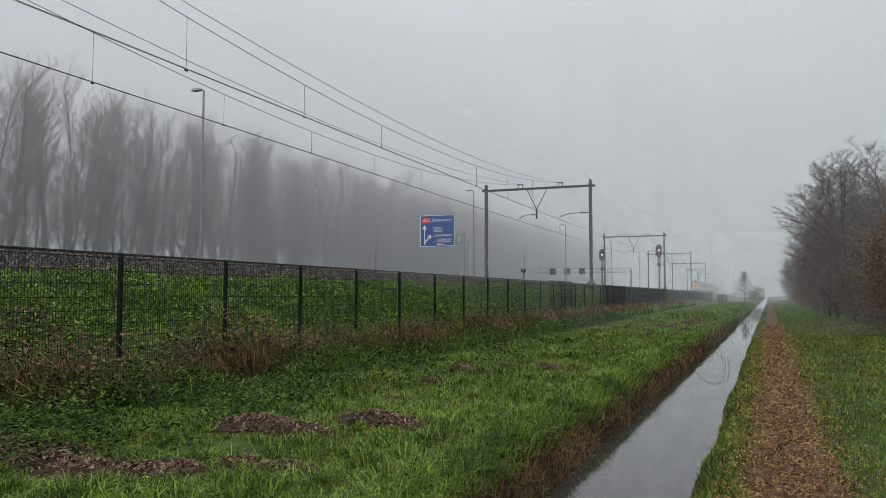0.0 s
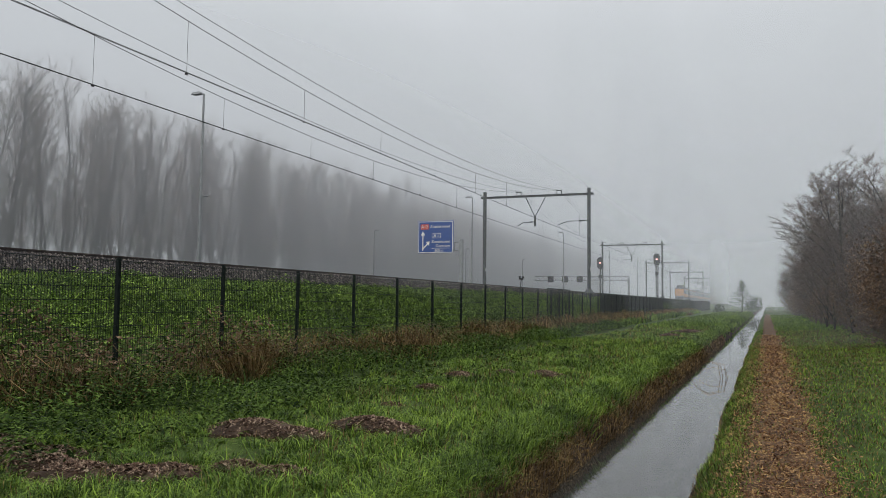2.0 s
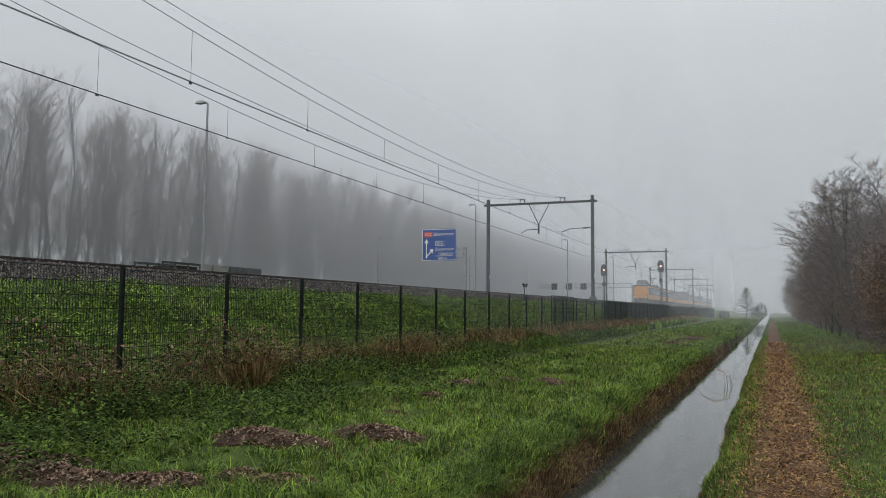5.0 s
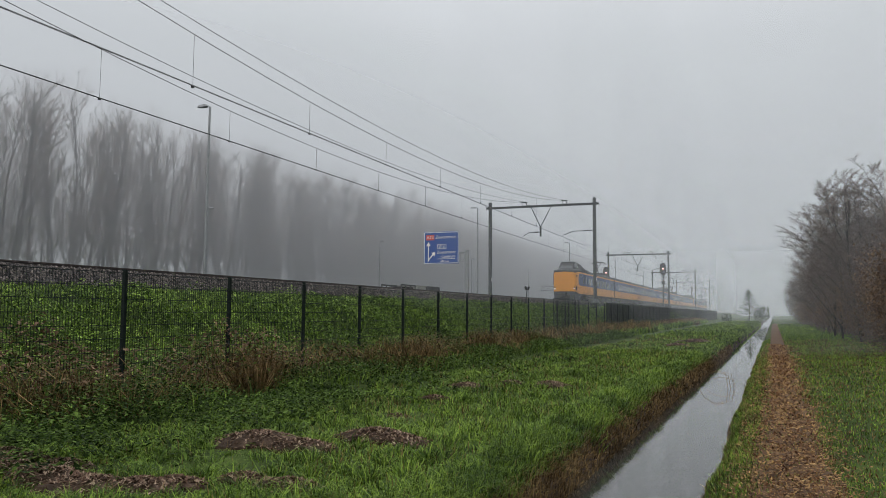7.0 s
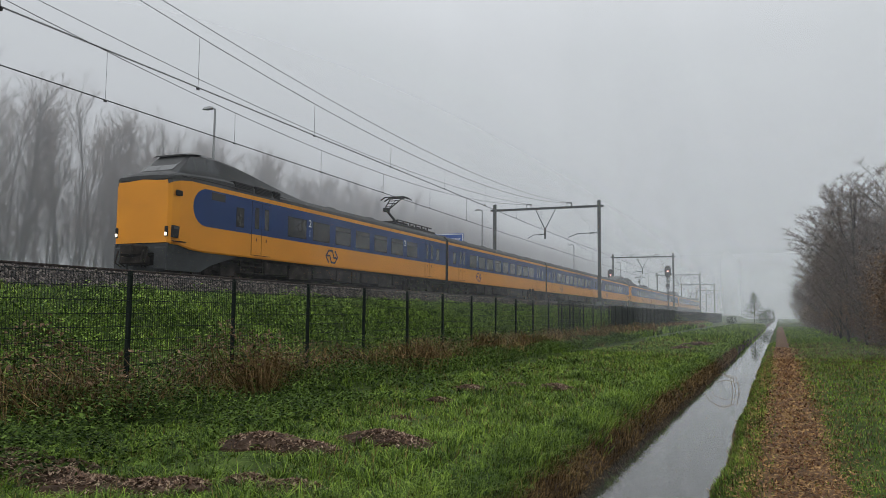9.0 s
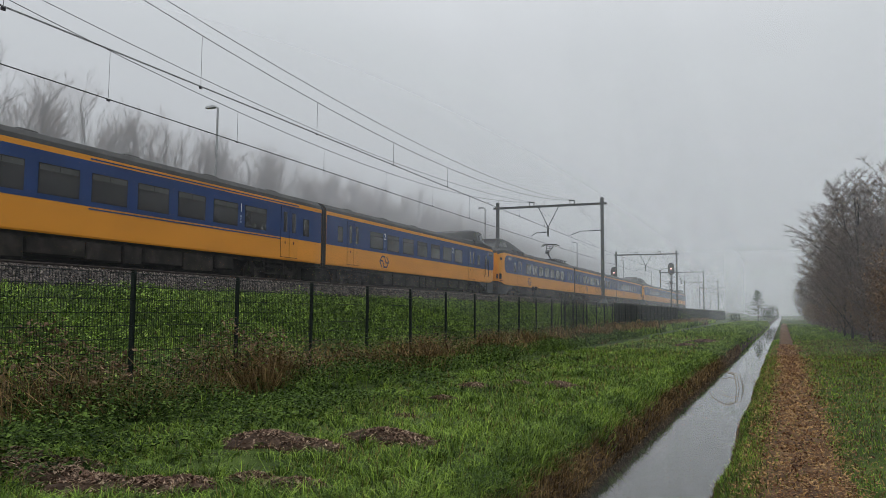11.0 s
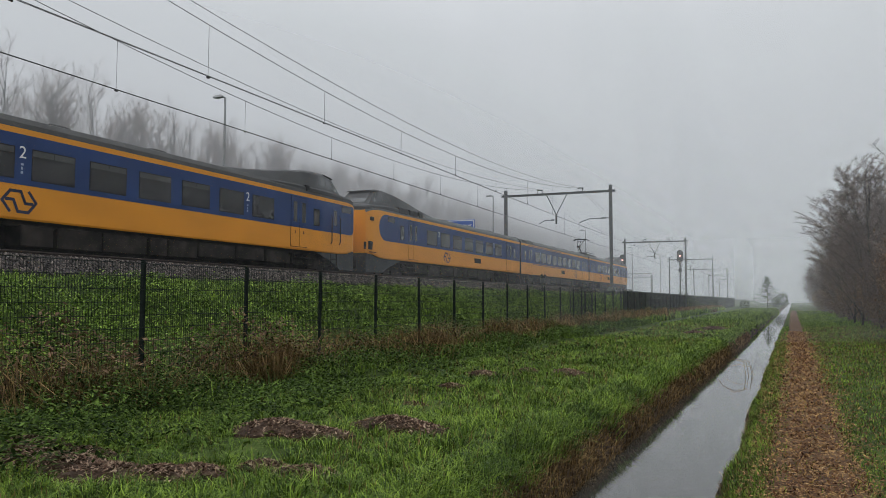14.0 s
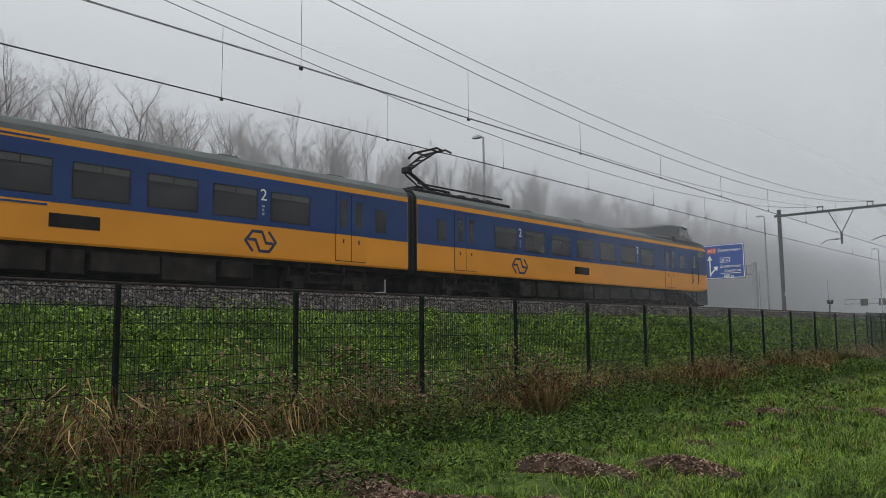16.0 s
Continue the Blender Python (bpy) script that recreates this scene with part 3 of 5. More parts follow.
def build_sign():
    s = thing("direction_sign", "blue motorway direction sign on a grey cantilever post", "road sign", m=pose(-33.0, 80.5, 0.3))
    w, z0, z1 = 2.17, 6.65, 10.35
    b = part("sign_panel", Shape().box(-w, -0.04, z0, w, 0.04, z1, bevel=0.03), SIGNBLUE, s)
    e = Shape()
    for a in ((-w + 0.06, z0 + 0.06, w - 0.06, z0 + 0.13), (-w + 0.06, z1 - 0.13, w - 0.06, z1 - 0.06), (-w + 0.06, z0 + 0.13, -w + 0.13, z1 - 0.13), (w - 0.13, z0 + 0.13, w - 0.06, z1 - 0.13)):
        e.box(a[0], -0.05, a[1], a[2], -0.042, a[3])
    part("border", e, WHITE, b, "thin white border")
    up = lambda x, z: pose(x, -0.05, z, 90)
    box = part("route_badge", Shape().box(-1.85, -0.055, 9.38, -0.85, -0.042, 9.98), RED, b, "red route badge")
    text_mesh("lettering", "A12", 0.52, WHITE, b, pose(-1.35, -0.06, 9.68, 90))
    text_mesh("lettering", "Zoetermeer", 0.50, WHITE, b, pose(-0.70, -0.05, 9.70, 90), align="LEFT")
    text_mesh("lettering", "Zoetermeer", 0.46, WHITE, b, pose(-0.50, -0.05, 7.98, 90), align="LEFT")
    text_mesh("lettering", "-Centrum", 0.46, WHITE, b, pose(-0.10, -0.05, 7.50, 90), align="LEFT")
    text_mesh("lettering", "600 m", 0.42, WHITE, b, pose(0.45, -0.05, 6.95, 90))
    part("rule", Shape().box(-0.45, -0.05, 7.2, 1.7, -0.042, 7.25), WHITE, b)
    part("exit_badge", Shape().box(-0.45, -0.048, 8.38, 0.62, -0.042, 8.42).box(-0.45, -0.048, 8.86, 0.62, -0.042, 8.9).box(-0.45, -0.048, 8.42, -0.41, -0.042, 8.86).box(0.58, -0.048, 8.42, 0.62, -0.042, 8.86), WHITE, b, "white outlined exit badge")
    text_mesh("lettering", "6", 0.42, WHITE, b, pose(0.33, -0.05, 8.62, 90))
    ex = Shape()
    ex.add([(-0.3, -0.05, 8.47), (-0.2, -0.05, 8.47), (-0.02, -0.05, 8.8), (-0.12, -0.05, 8.8)], [(0, 1, 2, 3)])
    ex.box(-0.05, -0.05, 8.47, 0.02, -0.044, 8.72)
    part("exit_symbol", ex, WHITE, b)
    ar = Shape().box(-1.62, -0.05, 6.95, -1.5, -0.042, 8.75)
    ar.add([(-1.84, -0.05, 8.7), (-1.28, -0.05, 8.7), (-1.56, -0.05, 9.2)], [(0, 1, 2)])
    ar.add([(-1.5, -0.05, 7.1), (-1.5, -0.05, 7.3), (-1.05, -0.05, 7.78), (-0.95, -0.05, 7.68)], [(0, 3, 2, 1)])
    ar.add([(-1.2, -0.05, 7.95), (-0.78, -0.05, 7.5), (-0.72, -0.05, 8.02)], [(0, 1, 2)])
    part("arrows", ar, WHITE, b, "white ahead and exit arrows")
    p = Shape().box(2.75, 0.15, -0.3, 3.2, 0.55, 8.2, bevel=0.02)
    part("post", p, GALV, s)
    k = Shape()
    for z in (7.0, 7.9):
        k.tube([(-1.9, 0.12, z), (3.0, 0.3, z)], 0.07, 6)
    k.tube([(2.2, 0.25, 7.0), (2.2, 0.25, 7.9)], 0.05, 6)
    part("cantilever_arm", k, GALV, s)


build_sign()


def build_road_gantry():
    g = thing("road_gantry", "grey lattice road gantry with matrix boards far off in fog", "road gantry", m=pose(0, 207, 0.3))
    for x in (-29.5, -61):
        part("leg", Shape().box(x - 0.25, -0.25, -0.3, x + 0.25, 0.25, 8.0), GALV, g)
    t = Shape()
    for z in (7.2, 8.3):
        t.tube([(-61, 0, z), (-29.5, 0, z)], 0.09, 5)
    for i in range(21):
        x = -61 + i * 1.5
        t.tube([(x, 0, 7.2), (x + 0.75, 0, 8.3), (x + 1.5, 0, 7.2)], 0.05, 4)
    part("truss", t, GALV, g)
    part("beam", Shape().box(-92, -0.12, 7.75, -61.1, 0.12, 8.1, bevel=0.03), WHITE, g, "pale box beam over the other carriageway")
    part("leg", Shape().box(-92.2, -0.25, -0.3, -91.7, 0.25, 8.0), GALV, g)
    for x in (-50.5, -46.5, -42.5):
        part("matrix_board", Shape().box(x - 0.8, -0.35, 6.7, x + 0.8, -0.12, 8.4, bevel=0.03), BLACK, g, "dark blank matrix board")


build_road_gantry()


def build_signal():
    s = thing("railway_signal", "black railway signal showing a light on a slim post", "signal", "railway signals")
    part("post", Shape().tube([(0, 0, -0.6), (0, 0, 5.4)], 0.09, 8), STEEL, s)
    plate = Shape()
    ring = [(0.42 * math.cos(a), 0.62 * math.sin(a) + (0.35 if math.sin(a) > 0 else -0.35)) for a in (2 * math.pi * i / 20 for i in range(20))]
    plate.loft([[(x, y, 5.8 + z) for x, z in ring] for y in (-0.14, -0.04)], caps=True)
    pl = part("backplate", plate, BLACK, s)
    for z, m in ((6.3, BLACK), (5.85, SIGNAL), (5.4, BLACK)):
        c = [(0.11 * math.cos(a), 0.11 * math.sin(a)) for a in (2 * math.pi * i / 14 for i in range(14))]
        part("lens", Shape().loft([[(x, y, z + q) for x, q in c] for y in (-0.19, -0.13)], caps=True), m, pl, "lit reddish lens" if m is SIGNAL else "dark lens")
        part("hood", Shape().loft([[(x * 1.4, y, z + abs(q) * 1.4) for x, q in c[:8]] for y in (-0.38, -0.13)], closed=False), BLACK, pl)
    part("route_box", Shape().box(-0.22, -0.2, 3.4, 0.22, 0.06, 3.9, bevel=0.03), BLACK, s)
    part("ladder", Shape().tube([(-0.18, 0.16, -0.3), (-0.18, 0.16, 5.2)], 0.02, 4).tube([(0.18, 0.16, -0.3), (0.18, 0.16, 5.2)], 0.02, 4), STEEL, s)
    return s


sig = build_signal()
sig.matrix_basis = pose(-14.4, 134, RAIL_Z)
sig.scale = (1.25, 1.25, 1.08)
copy_thing(sig, pose(-23.4, 131, RAIL_Z - 0.7))


# ---------------------------------------------------------------- the train
BODY = 25.95
FRONT_CAR, MID_CAR, REAR_CAR = 27.0, 26.1, 26.3     # coach lengths over the gangways


def section(hw=1.45, z_bot=1.1, z_edge=3.72, z_top=4.25):
    half = [(hw - 0.03, z_bot), (hw, z_bot + 0.06), (hw, z_edge), (hw - 0.05, z_edge + 0.16), (hw - 0.24, z_edge + (z_top - z_edge) * 0.66), (hw * 0.55, z_top - 0.06), (0, z_top)]
    return half + [(-x, z) for x, z in half[-2::-1]]


def strip_slots(s, rings, slots, cap0=None, cap1=None):
    n = len(rings[0])
    for j in range(n):
        k = (j + 1) % n
        for i in range(len(rings) - 1):
            s.add([rings[i][j], rings[i][k], rings[i + 1][k], rings[i + 1][j]], [(0, 1, 2, 3)], slots[j])
    if cap0 is not None:
        s.add(rings[0], [tuple(range(n - 1, -1, -1))], cap0)
    if cap1 is not None:
        s.add(rings[-1], [tuple(range(n))], cap1)


SIDE_SLOTS = [0, 0, 1, 1, 1, 1, 1, 1, 1, 1, 0, 0, 2]


def body_mesh(nose, roof):
    s = Shape()
    ys = [0.0, BODY]
    if nose:
        rings = []
        for y, hw, zb, ze, zt in ((0.46, 1.20, 1.35, 3.50, 3.72), (0.56, 1.32, 1.30, 3.58, 3.82), (0.85, 1.41, 1.28, 3.66, 3.95), (1.4, 1.45, 1.15, 3.72, 4.05), (2.2, 1.45, 1.1, 3.72, 4.1), (6, 1.45, 1.1, 3.72, 4.22), (10, 1.45, 1.1, 3.72, 4.25), (BODY, 1.45, 1.1, 3.72, 4.25)):
            rings.append([(x, y, z) for x, z in section(hw, zb, ze, zt)])
        strip_slots(s, rings, SIDE_SLOTS, 0, 2)
    else:
        strip_slots(s, [[(x, y, z) for x, z in section()] for y in ys], SIDE_SLOTS, 2, 2)
    return s.mesh("car_body", [YELLOW, roof, BLACK])


def blue_mesh(nose, side):
    """The blue band of a side; on a driving car it ends in a half circle, or, on the side with the crew door, close to the front."""
    s = Shape()
    z0, z1 = 2.1, 3.55
    x0, x1 = side * (1.37 if nose else 1.448), side * 1.458
    if nose and side > 0:
        r = (z1 - z0) / 2
        pts = [(2.25 - 0.75 * math.cos(a), (z0 + z1) / 2 - r * math.sin(a)) for a in np.linspace(math.pi / 2, -math.pi / 2, 17)]
    elif nose:
        pts = [(1.12 - 0.30 * math.sin(a), z0 + 0.3 - 0.3 * math.cos(a)) for a in np.linspace(0, math.pi / 2, 7)]
        pts += [(0.90 - 0.08 * math.cos(a), z1 - 0.12 + 0.12 * math.sin(a)) for a in np.linspace(0, math.pi / 2, 4)]
    else:
        pts = [(0.02, z0), (0.02, z1)]
    pts += [(BODY - 0.02, z1), (BODY - 0.02, z0)]
    s.loft([[(x, y, z) for y, z in pts] for x in (x0, x1)], caps=True)
    return s.mesh("blue_band", BLUE)


def window_mesh(w, h, hopper=True):
    s = Shape()
    t = 0.035
    s.box(-0.002, 0, 0, 0.006, w, h, 0, 0.0)
    s.box(0.006, t, t, 0.010, w - t, h * 0.74 if hopper else h - t, 1)
    if hopper:
        for a, b in ((t, w / 2 - 0.02), (w / 2 + 0.02, w - t)):
            s.box(0.006, a, h * 0.78, 0.010, b, h - t, 2)
    return s.mesh("window", [BLACK, GLASS, GLASSUP])


def door_mesh(w):
    """One leaf of a double door, on a dark backing that shows as the gap."""
    s = Shape()
    s.box(-0.002, 0, 0.12, 0.004, w, 2.38, 2)
    s.box(0.004, 0.02, 0.14, 0.016, w - 0.015, 1.0, 0)
    s.box(0.004, 0.02, 1.0, 0.016, w - 0.015, 2.36, 1)
    c = w / 2
    s.box(0.016, c - 0.14, 1.25, 0.020, c + 0.14, 2.15, 3)
    s.box(0.016, c - 0.03, 0.72, 0.022, c + 0.03, 0.85, 2)
    return s.mesh("door", [YELLOW, BLUE, BLACK, GLASS])


def logo_mesh():
    """Two interlocked arrows as plain bars."""
    s = Shape()
    a = [(-0.30, -0.29), (-0.54, 0.0), (-0.30, 0.29), (0.04, 0.29), (0.19, -0.04), (0.42, -0.04)]
    for sign in (1, -1):
        for k, ((y0, z0), (y1, z1)) in enumerate(zip(a[:-1], a[1:])):
            d = Vector((0, y1 - y0, z1 - z0)).normalized()
            n = Vector((0, -d.z, d.y)) * 0.043
            x = 0.004 + 0.002 * (k % 2)
            q0, q1 = Vector((x, y0, z0)) - d * 0.03, Vector((x, y1, z1)) + d * 0.03
            v = [q0 - n, q1 - n, q1 + n, q0 + n]
            s.add([(p.x, p.y * sign, p.z * sign) for p in v], [(0, 1, 2, 3)])
    return s.mesh("logo", LOGO)


def bogie_mesh():
    s = Shape()
    for x in (-1.12, 1.02):
        s.box(x, -1.7, 0.48, x + 0.1, 1.7, 0.72, 0, 0.02)
        s.box(x, -0.5, 0.3, x + 0.12, 0.5, 0.85, 0, 0.02)
        for y in (-1.25, 1.25):
            s.box(x - 0.02, y - 0.2, 0.28, x + 0.14, y + 0.2, 0.62, 0, 0.02)
            s.tube([(x + 0.05, y - 0.35, 0.6), (x + 0.05, y - 0.35, 1.0)], 0.08, 8)
            s.tube([(x + 0.05, y + 0.35, 0.6), (x + 0.05, y + 0.35, 1.0)], 0.08, 8)
    s.box(-1.0, -0.35, 0.5, 1.0, 0.35, 0.95)
    return s.mesh("bogie", UNDER)


def wheel_mesh():
    s = Shape()
    prof = [(0.0, 0.46), (0.10, 0.46), (0.13, 0.49), (0.14, 0.40), (0.10, 0.2), (0.0, 0.2)]
    n = 20
    s.loft([[(x, r * math.cos(a), r * math.sin(a)) for x, r in prof] for a in (2 * math.pi * i / n for i in range(n + 1))])
    s.loft([[(x, 0.2 * math.cos(a), 0.2 * math.sin(a)) for a in (2 * math.pi * i / n for i in range(n))] for x in (0.0, 0.1)], caps=True)
    return s.mesh("wheel", RUST)


def under_mesh(nose):
    s = Shape()
    r = random.Random(5)
    s.box(-1.2, 0.6 if nose else 0.1, 0.95, 1.2, BODY - 0.1, 1.12)
    s.box(-0.62, 1.2, 0.34, 0.62, BODY - 0.4, 1.0)
    y = 6.2
    while y < 19.0:
        w = r.uniform(0.8, 2.2)
        for x0, x1 in ((-1.32, -0.5), (0.5, 1.32)):
            s.box(x0, y, r.uniform(0.33, 0.5), x1, y + w, 1.0, 0, 0.03)
        y += w + r.uniform(0.04, 0.16)
    for y in (2.5, BODY - 4.4) if not nose else (4.5, BODY - 4.4):
        for x in (-1.42, 1.22):
            s.box(x, y, 0.45, x + 0.2, y + 1.5, 0.5)
            s.box(x, y, 0.75, x + 0.2, y + 1.5, 0.79)
            s.box(x + 0.08, y, 0.45, x + 0.12, y + 0.05, 1.1)
            s.box(x + 0.08, y + 1.45, 0.45, x + 0.12, y + 1.5, 1.1)
    return s.mesh("underframe", UNDER)


def vent_mesh():
    s = Shape()
    s.loft([[(-a, -b, z), (a, -b, z), (a, b, z), (-a, b, z)] for a, b, z in ((0.42, 0.62, -0.06), (0.42, 0.60, 0.03), (0.34, 0.40, 0.07), (0.32, 0.36, 0.13), (0.24, 0.26, 0.17))], caps=True)
    return s.mesh("roof_vent", ROOF)


# along the car: half width below, shoulder height, half width of the cabin at its foot and top, roof height
CAB = [(0.46, 1.20, 3.84, 0.98, 0.78, 3.86), (0.62, 1.32, 3.92, 1.00, 0.80, 3.98), (1.05, 1.39, 4.00, 1.02, 0.82, 4.12), (1.95, 1.41, 4.06, 1.04, 0.82, 4.90), (2.6, 1.41, 4.10, 1.06, 0.84, 5.02),
       (3.4, 1.41, 4.12, 1.08, 0.86, 5.03), (4.6, 1.40, 4.12, 1.10, 0.90, 4.93), (5.8, 1.38, 4.12, 1.10, 0.90, 4.76), (7.0, 1.34, 4.10, 1.08, 0.86, 4.57), (8.4, 1.28, 4.06, 1.00, 0.80, 4.40), (10.2, 1.2, 4.0, 0.9, 0.7, 4.24)]


def cab_at(y):
    return [float(np.interp(y, [c[0] for c in CAB], [c[i] for c in CAB])) for i in range(1, 6)]


def cab_mesh():
    """The raised driver's cab with the long fairing behind it."""
    s = Shape()
    rings = []
    for y, b, zs, c, t, z in CAB:
        half = [(b, 3.70), (b, zs - 0.10), (b - 0.07, zs - 0.02), (c, zs + 0.03 * (z - zs)), (t, z - 0.10 * (z - zs) - 0.02), (t * 0.8, z)]
        rings.append([(x, y, q) for x, q in half] + [(-x, y, q) for x, q in reversed(half)])
    s.loft(rings, caps=True)
    s.loft([[(-0.83, y, z), (0.83, y, z), (0.70, y, z + 0.05), (-0.70, y, z + 0.05)] for y, z in ((1.78, 4.86), (2.1, 4.93), (2.6, 4.98))], caps=True)
    for k in (-1, 1):
        s.tube([(k * 1.40, 0.95, 3.86), (k * 1.42, 2.5, 3.88), (k * 1.42, 5.0, 3.88)], 0.02, 5)
    return s.mesh("driver_cab", CABGREY, False)


def cab_panes():
    """The windscreen and three panes on each side of the raised cab, one mesh each."""
    out = [Shape().add([(-0.76, 1.09, 4.17), (-0.02, 1.09, 4.17), (-0.02, 1.86, 4.80), (-0.70, 1.86, 4.80)], [(0, 1, 2, 3)]).mesh("cab_window", CABGLASS),
           Shape().add([(0.02, 1.09, 4.17), (0.76, 1.09, 4.17), (0.70, 1.86, 4.80), (0.02, 1.86, 4.80)], [(0, 1, 2, 3)]).mesh("cab_window", CABGLASS)]

    def on_cab(k, y, f):
        b, zs, c, t, z = cab_at(y)
        lo, hi = zs + 0.03 * (z - zs), z - 0.10 * (z - zs) - 0.02
        return (k * (c + (t - c) * f + 0.012), y, lo + (hi - lo) * f + 0.004)

    for k in (-1, 1):
        for a, b, c, d in ((1.45, 2.05, 2.05, 1.93), (2.14, 2.70, 2.64, 2.14), (2.80, 3.55, 3.20, 2.74)):
            p = [on_cab(k, a, 0.22), on_cab(k, b, 0.22), on_cab(k, c, 0.92), on_cab(k, d, 0.92)]
            out.append(Shape().add(p, [(0, 1, 2, 3) if k > 0 else (3, 2, 1, 0)]).mesh("cab_window", CABGLASS))
    return out


def pantograph(parent, y, way):
    """A raised single-arm pantograph; way: to which end its knee points."""
    s = Shape()
    z0 = 4.3
    top = CONTACT_Z - RAIL_Z
    at = lambda x, q, z: (x, y + way * q, z)
    for x in (-0.55, 0.55):
        s.tube([at(x, -0.9, z0 + 0.15), at(x, 0.9, z0 + 0.15)], 0.045, 6)
        for q in (-0.7, 0.7):
            s.tube([at(x, q, z0 - 0.1), at(x, q, z0 + 0.15)], 0.08, 8)
    for q in (-0.9, 0.0, 0.9):
        s.tube([at(-0.55, q, z0 + 0.15), at(0.55, q, z0 + 0.15)], 0.04, 6)
    s.tube([at(0, 0.5, z0 + 0.2), at(0, -0.95, z0 + 0.85)], 0.075, 7)
    s.tube([at(0.14, 0.2, z0 + 0.15), at(0.12, -0.9, z0 + 0.7)], 0.035, 5)
    s.box(-0.2, y - way * 0.95 - 0.12, z0 + 0.74, 0.2, y - way * 0.95 + 0.12, z0 + 0.98, 0, 0.03)
    for x in (-0.4, 0.4):
        s.tube([at(x * 0.4, -0.95, z0 + 0.88), at(x, 0.35, top - 0.12)], 0.04, 6)
    s.tube([at(0.0, -0.85, z0 + 0.80), at(0, 0.3, top - 0.22)], 0.025, 5)
    for k in (0.25, 0.55, 0.8):
        w, q, z = 0.16 + 0.24 * k, -0.95 + 1.3 * k, z0 + 0.88 + (top - 0.12 - z0 - 0.88) * k
        s.tube([at(-w, q, z), at(w, q, z)], 0.025, 5)
    for q in (0.1, 0.6):
        s.tube([at(-0.95, q, top - 0.22), at(-0.65, q, top - 0.05), at(0.65, q, top - 0.05), at(0.95, q, top - 0.22)], 0.045, 6)
    for x in (-0.4, 0.4):
        s.tube([at(x, 0.1, top - 0.1), at(x, 0.6, top - 0.1)], 0.04, 5)
    return part("pantograph", s, BLACK, parent, "raised black pantograph on the roof")


def roof_gear(parent, y0, y1):
    s = Shape()
    s.box(-0.9, y0, 4.12, 0.9, y1, 4.30, 0, 0.04)
    for q in np.arange(y0 + 0.4, y1 - 0.3, 0.9):
        s.tube([(-0.6, q, 4.3), (0.6, q, 4.45)], 0.05, 6)
        s.box(-0.4, q + 0.2, 4.28, 0.4, q + 0.55, 4.48, 0, 0.03)
        s.tube([(0.75, q, 4.2), (0.75, q, 4.5)], 0.06, 7)
    s.tube([(-0.75, y0 + 0.4, 4.52), (-0.75, y1 - 0.3, 4.52)], 0.04, 5)
    s.tube([(0.75, y0 + 0.4, 4.52), (0.75, y1 - 0.3, 4.52)], 0.04, 5)
    return part("roof_equipment", s, BLACK, parent)


M = dict(nose=body_mesh(True, ROOF), mid=body_mesh(False, ROOF), nose_light=body_mesh(True, ROOFC), mid_light=body_mesh(False, ROOFC), blue_n1=blue_mesh(True, 1), blue_n2=blue_mesh(True, -1), blue_m1=blue_mesh(False, 1), blue_m2=blue_mesh(False, -1),
         win=window_mesh(1.5, 0.92), small=window_mesh(0.5, 0.8, False), wide=window_mesh(1.5, 0.92, False), door=door_mesh(0.675), logo=logo_mesh(), bogie=bogie_mesh(), wheel=wheel_mesh(),
         under_n=under_mesh(True), under_m=under_mesh(False), vent=vent_mesh(), cab=cab_mesh(), cabglass=cab_panes())
GRILLE = Shape().box(0.0, 0, 0, 0.012, 1.25, 0.34, 0)
for gi in range(7):
    GRILLE.box(0.012, 0.04, 0.03 + gi * 0.045, 0.02, 1.21, 0.045 + gi * 0.045, 1)
M["marks"] = Shape().box(0, 0, 0, 0.005, 0.08, 0.08).box(0, 0.01, 0.12, 0.005, 0.07, 0.20).box(0, 0, 0.24, 0.005, 0.09, 0.30).mesh("pictogram", paint("mark_grey", (0.30, 0.36, 0.48), 0.5))
M["grille"] = GRILLE.mesh("grille", [BLACK, UNDER])
DIGIT = {}


def digit(n):
    if n not in DIGIT:
        tmp = text_mesh("class_number", n, 0.50, WHITE, None, None)
        DIGIT[n] = tmp.data
        bpy.data.objects.remove(tmp)
    return DIGIT[n]


def on_side(side, y, z, proud=0.458):
    """Pose on a car's side: local x out of the side, y along it, z up."""
    return pose(1.0 + proud, y, z) if side > 0 else pose(-1.0 - proud, y, z, 0, 0, 180)


